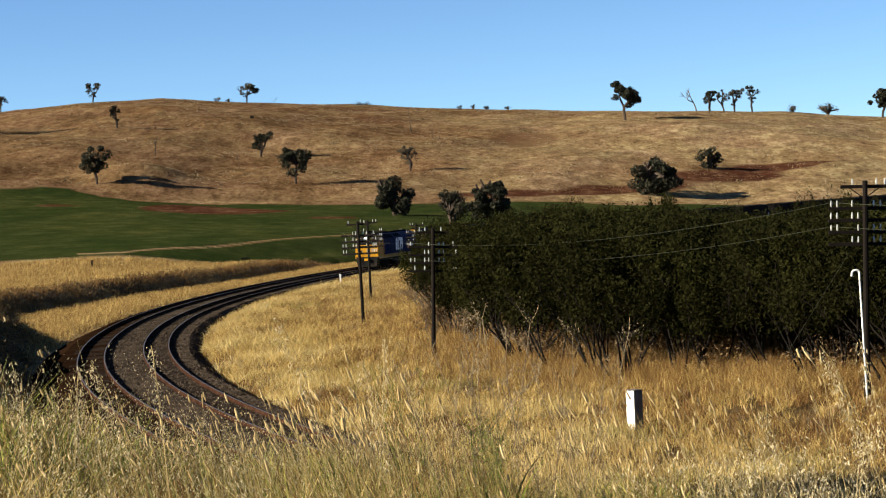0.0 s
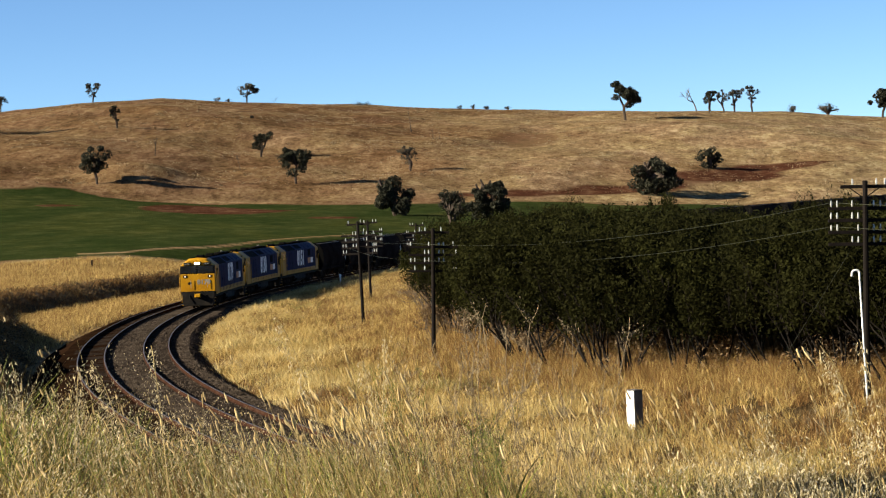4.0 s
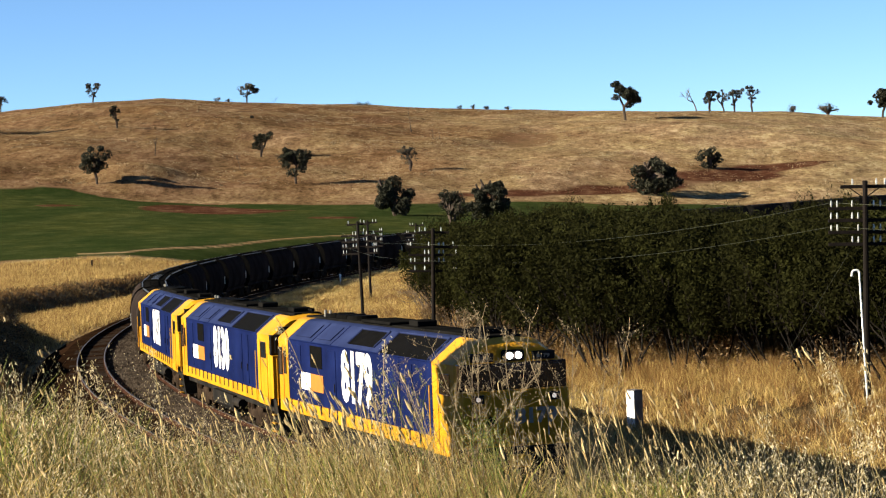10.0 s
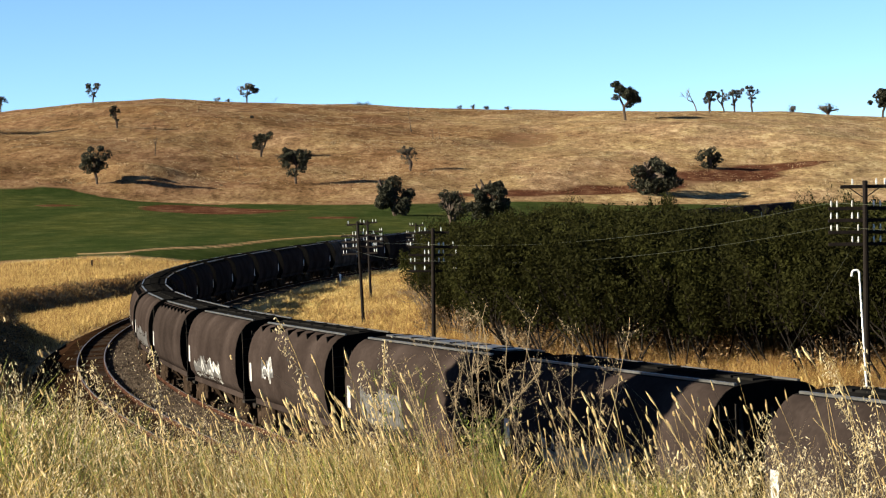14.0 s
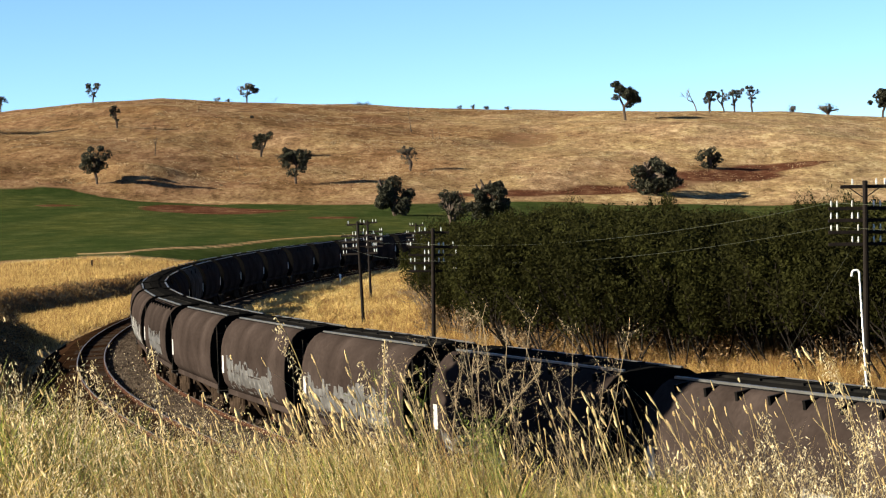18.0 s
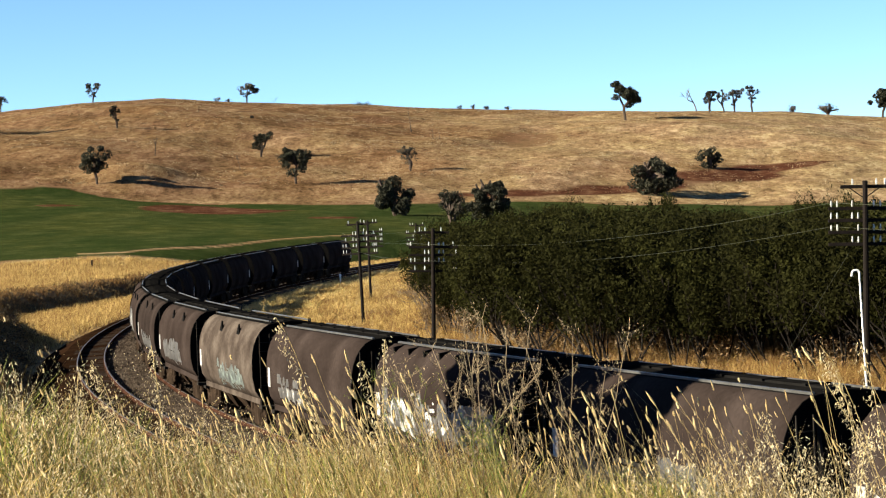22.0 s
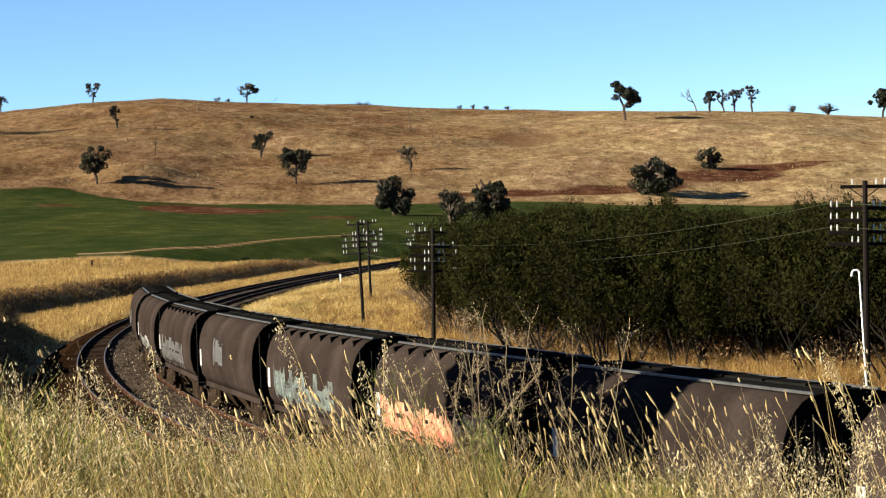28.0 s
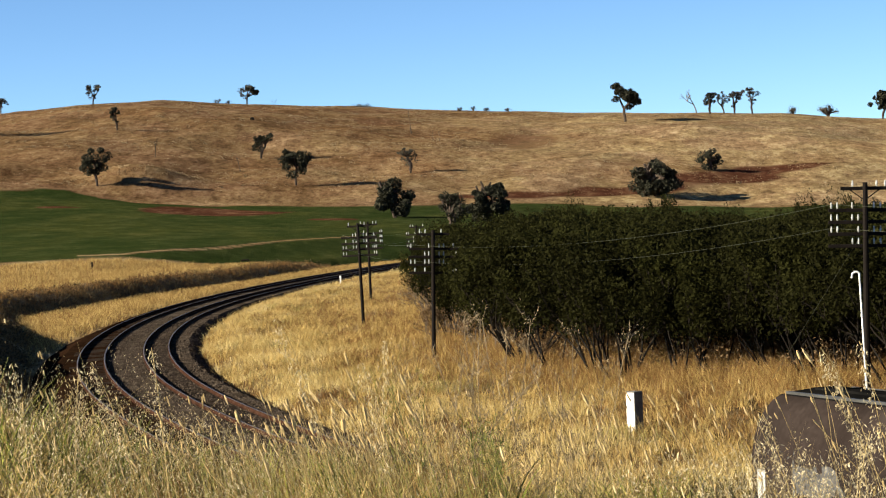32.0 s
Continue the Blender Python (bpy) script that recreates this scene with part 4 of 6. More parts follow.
def build_train():
    train = []
    for i, num in enumerate(NUMBERS):
        train.append((build_loco(num, i == 0), i * LOCO_LEN, LOCO_LEN, True))
    kinds = [0, 0, 2, 1, 0, 1, 0, 1, 1, 0, 0, 0, 1, 0, 0, 1, 0, 3, 3, 3, 3, 3, 3, 3, 0, 1, 1, 0, 1, 0, 0]
    paints = [1, 0, 0, 0, 0, 1, 0, 0, 1, 0, 0, 0, 1, 0, 0, 0, 0, 2, 0, 1, 0, 0, 0, 0, 1, 0, 0, 0, 0, 0, 0]
    front_marks = {1: ("aqua", -3, 2, .95, 1.9), 2: ("grey", -4, 0, .9, 2.1), 3: ("white", -3.4, -1.6, 1.5, 2.3), 4: ("white", -4.4, 2, .8, 1.7), 6: ("grey", -5, 4, .8, 1.8),
                   7: ("white", 1.2, 3.4, 1.2, 1.8), 8: ("white", -4.9, -.8, .75, 1.35), 9: ("grey", -4.8, 4, .8, 2.1), 10: ("grey", -4.5, 3.5, .8, 2.0), 12: ("grey", -3, 3, .9, 2.1),
                   13: ("white", -5, 4.6, .75, 2.0), 14: ("grey", -4, 3, .8, 1.8), 15: ("white", -4.8, 4.5, .8, 2.2), 16: ("white", -4, -.5, .8, 1.8), 17: ("aqua", -1.5, 3.5, .8, 1.8)}
    rear_marks = {18: ("grey", -4, 2, .9, 2.0), 19: ("grey", -3, 3, .8, 1.7), 20: ("white", -4.9, -.6, 1.0, 2.3), 21: ("grey", -3.2, -1.4, .9, 2.4), 22: ("pink", -5, 3.6, .8, 2.1),
                  23: ("white", -3, 1.6, .9, 2.0), 25: ("red", -5, 4.6, .75, 1.9), 26: ("aqua", -4.5, 3.4, .8, 2.1), 27: ("grey", -2.4, -.4, 1.5, 2.5),
                  28: ("grey", -4.9, 2.8, .8, 2.0), 29: ("white", -4, 2, .8, 1.5), 30: ("grey", -4, -2.5, 1.6, 2.4)}
    marks = {**front_marks, **rear_marks}
    protos = {}
    words = {0: "brown", 1: "soot stained brown", 2: "bleached grey brown"}
    for i in range(WAGONS):
        key = (kinds[i], paints[i])
        if key not in protos:
            protos[key] = build_wagon(kinds[i], M_WAGON[paints[i]])
            wag = protos[key]
        else:
            src = protos[key]
            wag = copy_thing(src, Matrix())
            for c in [c for c in wag.children if c.name.startswith("graffiti")]:
                bpy.data.objects.remove(c)
        label = words[paints[i]] + " steel grain hopper with rounded sides"
        if i in marks:
            hue, xa, xb, za, zb = marks[i]
            graffiti(wag, hue, xa, xb, za + .5, zb + .55, seed=i)
            label += " and %s graffiti" % marks[i][0]
        tagged(wag, label)
        train.append((wag, 3 * LOCO_LEN + WAGON_LEN * (i + .5) + .58, WAGON_LEN, False))
    return train


TRAIN = build_train()


def motions():
    """The train runs along its line, slowing a little in the curve and gathering pace again."""
    times = np.arange(0, 32.01, 1.0)
    for ob, behind, length, at_nose in TRAIN:
        rows = []
        for t in times:
            s = SPEED * t + 0.7 + float(np.interp(t, [0, 12, 17, 20, 24, 28, 31, 32], [0, 0, -0.5, -0.6, -0.8, 0.0, 1.1, 1.4])) - behind
            front, back = (s - 4.3, s - 15.6) if at_nose else (s + length / 2 - 2.15, s - length / 2 + 2.15)
            ax, ay, az = [float(v) for v in on_line(front)]
            bx, by, bz = [float(v) for v in on_line(back)]
            way = Vector((ax - bx, ay - by, az - bz)).normalized()
            yaw, tilt = math.degrees(math.atan2(way.y, way.x)), -math.degrees(math.asin(way.z))
            base = Vector((ax, ay, az)) + way * (4.3 if at_nose else -(length / 2 - 2.15))
            rows.append((float(t), pose(*base, -math.degrees(math.atan(CANT)), tilt, yaw)))
        walk(ob, rows)


# ---------------------------------------------------------------- telegraph poles and wires
POLES = [(13.9, 77.0, 2.4), (-0.8, 115.0, 3.0), (-5.5, 151.0, 0.0), (-6.1, 187.0, 0.8), (33.5, 42.5, 0.0), (-2.5, 223.0, 0.0)]
ARMS = [(7.75, 0.8), (7.02, 1.22), (6.62, 1.22), (6.22, 1.22), (5.82, 1.22)]
PEGS = {0: (-.68, -.4, .4, .68), 1: (-1.12, -.92, -.42, -.22, .3, .52, 1.0, 1.15)}


def cable(pts, r, n=5):
    bm = bmesh.new()
    rings = []
    for i, p in enumerate(pts):
        q = (pts[min(i + 1, len(pts) - 1)] - pts[max(i - 1, 0)]).to_track_quat("Z", "Y")
        rings.append([bm.verts.new(p + q @ Vector((r * math.cos(6.2832 * k / n), r * math.sin(6.2832 * k / n), 0))) for k in range(n)])
    for a, b in zip(rings, rings[1:]):
        for k in range(n):
            bm.faces.new((a[k], a[(k + 1) % n], b[(k + 1) % n], b[k]))
    return bm


def build_poles():
    ends = []
    for k, (x, y, lean) in enumerate(POLES):
        z = float(ground_z(np.array([x]), np.array([y]))[0])
        high = (7.52, 6.55, 6.9, 6.6, 7.6, 5.75)[k]
        p = thing("telegraph_pole", "dark timber telegraph pole with crossarms and white insulators", "telegraph pole", "telegraph poles along the line")
        s, _ = line_coords(np.array([x]), np.array([y]))
        h = float(np.interp(s[0], TS, TH)) + math.pi / 2
        p.matrix_world = pose(x, y, z - 0.3, 0, lean, 0)
        part("pole", tube(bmesh.new(), (0, 0, 0), (0, 0, high + .3), .115, .085, 10), M_POLE, p, "tarred timber pole")
        tips = []
        turn = Matrix.Rotation(h - 0.35 if k != 1 else h - 0.2, 4, "Z")
        for i, (za, half) in enumerate(ARMS):
            za = za - 7.95 + high + .3
            bm = boxed(-half, half, .1, .19, za - .06, za + .06, bevel=.01)
            bm.transform(turn)
            arm = part("crossarm", bm, M_POLE, p, "dark timber crossarm")
            for q in PEGS[0 if i == 0 else 1]:
                if (i * 7 + int(q * 100) * 3 + k * 5) % 11 in ((0, 5, 7) if k == 0 else (0, 2, 5, 7)):
                    continue
                c = turn @ Vector((q, .145, za + .06))
                bm = bmesh.new()
                tube(bm, c, c + Vector((0, 0, .06)), .022, .03, 6)
                tube(bm, c + Vector((0, 0, .06)), c + Vector((0, 0, .15)), .036, .028, 8)
                tube(bm, c + Vector((0, 0, .15)), c + Vector((0, 0, .21)), .026, .02, 8)
                part("insulator", bm, M_PORCELAIN, arm, "white porcelain insulator")
            tips.append((p.matrix_world @ (turn @ Vector((-half * .92, .145, za + .2))), p.matrix_world @ (turn @ Vector((half * .8, .145, za + .2)))))
        bm = bmesh.new()
        for sgn in (-1, 1):
            tube(bm, turn @ Vector((0, .15, ARMS[0][0] - 7.95 + high - .1)), turn @ Vector((sgn * .5, .15, ARMS[0][0] - 7.95 + high + .26)), .02, n=5)
        part("arm_brace", bm, M_POLE, p)
        ends.append((p, tips))
    order = [4, 0, 1, 2, 3, 5]
    for a, b in zip(order, order[1:]):
        for i, side in ((1, 0), (3, 0)):
            pa, pb = ends[a][1][i][side], ends[b][1][i][side]
            sag, thick = (.6, .006) if 0 in (a, b) else (.25, .003)
            pts = [pa.lerp(pb, q / 14) - Vector((0, 0, sag * 4 * q / 14 * (1 - q / 14))) for q in range(15)]
            bm = cable(pts, thick)
            tagged(part("telegraph_wire", bm, M_WIRE, None), "thin sagging telegraph wire between two poles", "wire", "telegraph wires")
    # guy wire and white vent pipe at the nearest pole in view
    x, y, _ = POLES[0]
    z = float(ground_z(np.array([x]), np.array([y]))[0])
    bm = tube(bmesh.new(), (x, y, z + 5.6), (x - 2.55, y + 4.0, z + .8), .008, n=4)
    tagged(part("guy_wire", bm, M_WIRE, None), "thin steel guy wire from pole to ground", "wire")
    pipe = thing("vent_pipe", "white painted steel vent pipe leaning by a telegraph pole", "pipe")
    pipe.location = (x - .06, y - .3, z - .1)
    bm = bmesh.new()
    tube(bm, (.02, 0, 0), (-.02, 0, 4.55), .034, n=10)
    part("pipe", bm, M_WHITE, pipe)
    bm = bmesh.new()
    pts = [Vector((-.02 - .12 + .13 * math.cos(a), 0, 4.55 + .1 * math.sin(a))) for a in np.linspace(0, math.pi, 7)] + [Vector((-.28, 0, 4.45))]
    for a, b in zip(pts, pts[1:]):
        tube(bm, a, b, .036, n=8)
    part("hooked_top", bm, M_WHITE, pipe)


build_poles()


def build_posts():
    def gz(x, y):
        return float(ground_z(np.array([x]), np.array([y]))[0])
    x, y = 6.1, 77.0
    post = thing("marker_post", "thick white painted concrete marker post standing in dry grass", "post")
    post.matrix_world = pose(x, y, gz(x, y) - .1, 0, 1.0, 41)
    # the block's dark colour holds the shade of its unlit side
    part("block", boxed(-.2, .2, -.2, .2, 0, 1.42, bevel=.02), M_CONCRETE, post)
    part("painted_face", boxed(-.215, -.2, -.18, .18, .1, 1.38), M_WHITE, post, "flaking white painted face")
    part("faded_mark", boxed(-.222, -.214, -.05, .05, 1.1, 1.2), M_CONCRETE, post, "faded unreadable mark")
    x, y = -10.6, 234.0
    q = thing("track_post", "short white trackside post", "post")
    q.matrix_world = pose(x, y, gz(x, y) - .1)
    part("shaft", boxed(-.06, .06, -.06, .06, 0, .95, bevel=.01), M_WHITE, q)
    part("head", boxed(-.085, .085, -.07, .07, .95, 1.28, bevel=.01), M_WHITE, q)
    x, y = -41.1, 268.9
    q = thing("fence_post", "weathered dark timber fence post", "post")
    q.matrix_world = pose(x, y, gz(x, y) - .1, 0, 3, 0)
    part("shaft", tube(bmesh.new(), (0, 0, 0), (0, 0, .95), .11, .09, 8), M_POLE, q)
    x, y = -25.6, 297.4
    q = thing("fallen_log", "dark fallen log propped on short stubs", "log")
    q.matrix_world = pose(x, y, gz(x, y))
    part("trunk", tube(bmesh.new(), (-.55, 0, .42), (.5, 0, .48), .1, .08, 8), M_POLE, q)
    for dx in (-.45, .4):
        part("stub", tube(bmesh.new(), (dx, 0, -.1), (dx, 0, .45), .06, .05, 6), M_POLE, q)
    x, y = -65.0, 819.0
    q = thing("boulder", "dark boulder on the dry hillside", "rock")
    q.matrix_world = pose(x, y, gz(x, y))
    bm = bmesh.new()
    bmesh.ops.create_icosphere(bm, subdivisions=2, radius=.7)
    for v in bm.verts:
        v.co = Vector((v.co.x * 1.2, v.co.y, v.co.z * .8 + .3)) * (1 + .15 * noise.noise(v.co * 2))
    part("stone", bm, M_STEM, q)


build_posts()


# ---------------------------------------------------------------- trees
def leaf_cloud(r, centres, radii, count, size, squash=0.75):
    """Many small leaf blades scattered in and on clumps."""
    idx = r.randint(0, len(centres), count)
    v = r.normal(size=(count, 3))
    v /= np.linalg.norm(v, axis=1)[:, None]
    rad = r.uniform(0.25, 1.0, count) ** 0.5
    p = centres[idx] + v * (rad * radii[idx])[:, None] * np.array([1, 1, squash])
    a, b = r.normal(size=(count, 3)), r.normal(size=(count, 3))
    a /= np.linalg.norm(a, axis=1)[:, None]
    b = np.cross(a, b)
    b /= np.linalg.norm(b, axis=1)[:, None] + 1e-9
    sz = size * r.uniform(0.6, 1.4, count)[:, None]
    tri = np.stack([p - a * sz, p + b * sz * 0.42, p + a * sz, p - b * sz * 0.42], 1)
    return tri.reshape(-1, 3), np.arange(count * 4).reshape(-1, 4)


def limbs(bm, r, start, way, length, radius, depth, ends, spread=0.6, lift=0.25, forks=(2, 3)):
    p = Vector(start)
    d = Vector(way).normalized()
    n = 3
    for i in range(n):
        q = p + d * (length / n)
        tube(bm, p, q, radius * (1 - .22 * i / n), radius * (1 - .22 * (i + 1) / n), 6 if depth > 1 else 5, False)
        p = q
        d = (d + Vector(r.normal(size=3) * 0.16) + Vector((0, 0, lift * .12))).normalized()
    if depth <= 1:
        ends.append(p)
    if depth == 0:
        return
    for _ in range(r.randint(forks[0], forks[1] + 1)):
        nd = (d + Vector(r.normal(size=3) * spread) + Vector((0, 0, lift))).normalized()
        limbs(bm, r, p, nd, length * r.uniform(.55, .85), radius * .6, depth - 1, ends, spread, lift, forks)


def build_tree(x, y, h, w, seed, label, leaves=1500, kind="round", z=None, name="gum_tree"):
    r = np.random.RandomState(seed)
    if kind == "vase":
        w, leaves = w * 1.35, int(leaves * 1.4)
    z = float(ground_z(np.array([x]), np.array([y]))[0]) if z is None else z
    t = thing(name, label, "tree")
    t.location = (x, y, z - .25)
    bm, ends = bmesh.new(), []
    trunk_h = h * {"round": .2, "vase": .2, "shrub": .08, "bare": .3, "wide": .1}[kind]
    stems = {"shrub": 4, "wide": 3}.get(kind, 1)
    for _ in range(stems):
        d = Vector((r.normal() * (.06 if stems == 1 else .35), r.normal() * (.06 if stems == 1 else .35), 1))
        limbs(bm, r, (0, 0, 0), d, trunk_h + .1, h * (.03 if kind != "bare" else .026), 4 if kind == "bare" and "skyline" in label else 3 if kind in ("bare", "vase", "round") else 2, ends,
              {"vase": .5, "bare": .85 if "spreading" in label else .5}.get(kind, .75), {"vase": .5, "bare": .55, "shrub": .35}.get(kind, .3))
    pts = np.array([list(e) for e in ends])
    # fit the limbs' ends into the crown
    top, wide = pts[:, 2].max(), np.abs(pts[:, :2]).max() + 1e-6
    kz, kx = h * (.72 if kind in ("wide", "round") else .93) / top, w * (.36 if kind in ("wide", "round") else .43) / wide
    for v in bm.verts:
        f = min(1, max(0, v.co.z / (trunk_h * 1.2)))
        v.co = (v.co.x * (1 + (kx - 1) * f), v.co.y * (1 + (kx - 1) * f), v.co.z * kz)
    pts = pts * np.array([kx, kx, kz])
    part("trunk", bm, M_DEADWOOD if kind == "bare" and "skyline" in label else M_BARK, t, "bare trunk and limbs" if kind == "bare" else "")
    if leaves and kind in ("round", "wide", "shrub", "vase"):
        m = {"vase": 14, "wide": 26, "round": 26}.get(kind, 14)
        u = r.normal(size=(m, 3))
        u /= np.linalg.norm(u, axis=1)[:, None]
        low = {"round": .58, "wide": .37, "shrub": .5, "vase": .6}[kind]
        more = u * np.array([w * .41, w * .41, h * (.36 if kind == "wide" else .35 if kind == "round" else .3)]) * r.uniform(.55, 1.05, m)[:, None] + np.array([0, 0, h * low])
        if kind == "vase":
            more[:, :2] *= (.3 + .85 * more[:, 2:] / h)
        pts = more if kind in ("wide", "round") else np.vstack([pts, more])
    if leaves:
        rad = np.full(len(pts), w * {"vase": .09, "wide": .135, "round": .135}.get(kind, .15)) * r.uniform(.5, 1.45, len(pts))
        v, f = leaf_cloud(r, pts, rad, int(leaves * 1.4), max(.2, w * .036))
        crown = new("crown", mesh_of("crown", v, f, [M_LEAFGREY if "thin" in label or "skyline" in label else M_LEAF]))
        crown.parent = t
    return t


SLOPE_TREES = [
    (-93.9, 633.1, 12.3, 9.5, 'dense dark gum tree on the dry slope', 2600, 'round'),
    (-107.0, 774.7, 8.2, 4.4, 'small slim gum tree on the dry hillside', 900, 'vase'),
    (-55.3, 722.9, 8.0, 6.8, 'leaning gum tree with an open crown on the hill', 1100, 'vase'),
    (-40.6, 653.7, 11.2, 10.8, 'broad dark gum tree with two stems', 2600, 'round'),
    (-8.3, 689.0, 8.2, 5.6, 'grey thin crowned tree on the hillside', 420, 'vase'),
    (-9.6, 480.9, 11.0, 10.4, 'wide dark gum tree with clumped crown by the field', 4200, 'wide'),
    (9.0, 422.9, 11.9, 8.4, 'dark gum tree standing behind the thicket', 6200, 'wide'),
    (1.9, 405, 7.0, 5.6, 'low dull green shrub tree beside the thicket', 2600, 'shrub'),
    (59.4, 634.2, 12.9, 15.0, 'broad round gum tree on the red soil', 3400, 'wide'),
    (81.9, 691.2, 8.9, 8.6, 'small round gum tree on the slope', 2000, 'wide'),
    (-153.5, 775, 15, 11, 'gum tree on the open slope', 1800, 'round')]
RIDGE_TREES = [
    (-154.3, 1043.7, 9.5, 6.4, 'gum tree on the skyline of the hill', 900, 'vase'),
    (-85.4, 1051.5, 9.2, 8.6, 'spreading gum tree on the skyline', 1000, 'vase'),
    (72.6, 882.0, 15.4, 12.6, 'tall gum tree with a fan shaped crown near the ridge', 1500, 'vase'),
    (119.0, 997.9, 10.0, 6.6, 'gum tree on the crest of the hill', 1000, 'vase'),
    (131.2, 1046.8, 11, 5.4, 'slim gum tree on the skyline', 700, 'vase'),
    (135.9, 1046.2, 11, 7, 'gum tree with an open crown on the skyline', 800, 'vase'),
    (143.7, 1045.2, 12.8, 5.6, 'narrow gum tree on the skyline', 800, 'vase'),
    (161.7, 1042.5, 3.6, 6.8, 'low thin shrub on the skyline', 300, 'shrub'),
    (177.3, 1040, 6.0, 9.4, 'low thin leafless shrub on the skyline', 350, 'shrub'),
    (201, 1035.7, 12.9, 12.7, 'dark gum tree at the end of the ridge', 1800, 'vase'),
    (-195, 1036.8, 7.5, 6, 'gum tree on the far skyline', 600, 'vase'),
    (11.8, 1055, 2.0, 3.2, 'low shrub on the skyline', 150, 'shrub'),
    (17.8, 1055, 2.6, 3, 'low shrub on the skyline', 150, 'shrub'),
    (23.4, 1055, 2.0, 3, 'low shrub on the skyline', 150, 'shrub'),
    (33.7, 1055, 1.8, 4, 'low shrub on the skyline', 150, 'shrub'),
    (-98.6, 1050, 2.2, 3.5, 'low shrub on the skyline', 150, 'shrub'),
    (-93.5, 1050, 1.8, 4, 'low shrub on the skyline', 150, 'shrub'),
    (-33.3, 1054, 1.2, 9, 'low shrub on the skyline', 200, 'shrub')]
for i, (x, y, h, w, lab, nl, kd) in enumerate(SLOPE_TREES + RIDGE_TREES):
    build_tree(x, y, h, w, 40 + i, lab, nl, kd)
for x, y, h, w, lab in ((-8.9, 829, 10.2, 2.6, "tall dead tree snag on the hillside"), (-21.9, 786.7, 3.2, .9, "broken dead tree stump"), (-1.1, 777, 3.9, 1.0, "thin dead tree trunk"), (1.0, 777, 3.9, 1.0, "thin dead tree trunk"),
                       (118.8, 1048.3, 12.4, 17, "bare dead tree with spreading limbs on the skyline"), (-85.9, 701.8, 6.2, 3.0, "thin leafless dead sapling tree"), (-59, 686.5, 5.4, 2.4, "thin leafless dead sapling tree"), (-73.1, 1052.5, 3.4, 4.0, "fallen dead limb on the skyline")):
    build_tree(x, y, h, w, int(x * 7) % 97, lab, 0, "bare", name="dead_tree")
# the tree beside the bank whose shade falls over the line
build_tree(-21.5, 47.9, 16.2, 13.6, 7, "tall gum tree on the bank whose shade crosses the line", 26000, "round")
build_tree(-20.2, 45.4, 14.6, 6.4, 12, "slender dense gum tree among others on the bank", 16000, "round")
build_tree(-16.2, 43.4, 11.6, 7.4, 10, "small dense gum tree on the bank beside taller ones", 20000, "round")
build_tree(-18.7, 45.3, 12.6, 9.3, 8, "lower gum tree on the bank beside a taller one", 22000, "round")


# ---------------------------------------------------------------- thicket of wattles along the poles
def build_shrub(seed, h, w, bare):
    """A wattle: leaning stems, bare up to a part of its height, and plumes of small leaves."""
    r = np.random.RandomState(seed)
    t = thing("wattle_shrub", "dark green wattle shrub with many bare stems at its base", "shrub", "wattle thicket")
    ends = []
    for k in range(r.randint(5, 8)):
        bm, tips = bmesh.new(), []
        a = r.uniform(0, 6.28)
        limbs(bm, r, (math.cos(a) * .35, math.sin(a) * .35, 0), (math.cos(a) * .55, math.sin(a) * .55, 1), h * .38, r.uniform(.035, .06), 2, tips, .4, .35)
        part("stem", bm, M_STEM, t)
        ends += tips
    pts = np.array([list(e) for e in ends])
    pts[:, 2] = np.maximum(pts[:, 2] * h * .92 / pts[:, 2].max(), bare * h)
    m = 26
    a, q = r.uniform(0, 6.283, m), r.uniform(.1, 1, m) ** .5
    extra = np.stack([np.cos(a) * q * w * .46, np.sin(a) * q * w * .46, h * (bare + (.9 - bare) * r.uniform(0, 1, m) * (1 - .45 * q ** 2))], -1)
    pts = np.vstack([pts, extra])
    rad = np.full(len(pts), w * .13) * r.uniform(.5, 1.5, len(pts))
    v, f = leaf_cloud(r, pts, rad, 11000, .088, 1.35)
    crown = new("crown", mesh_of("crown", v, f, [M_BUSH]))
    crown.parent = t
    return t


def thicket_top(x, y):
    """Height to which the thicket reaches at a place: its outline sinks towards the nearer end."""
    e = np.interp(x / y, [-.0126, -.0083, -.0029, .0046, .0291, .0368, .0541, .0662, .0832, .0931, .1176, .1248, .1346, .1444, .1519, .1643, .1791, .1934, .2259],
                  [-.0339, -.0243, -.0153, -.0143, -.0152, -.0103, -.0093, -.012, -.0159, -.0153, -.0163, -.0191, -.0214, -.0205, -.019, -.0168, -.0174, -.017, -.016])
    return EYE[2] + y * e


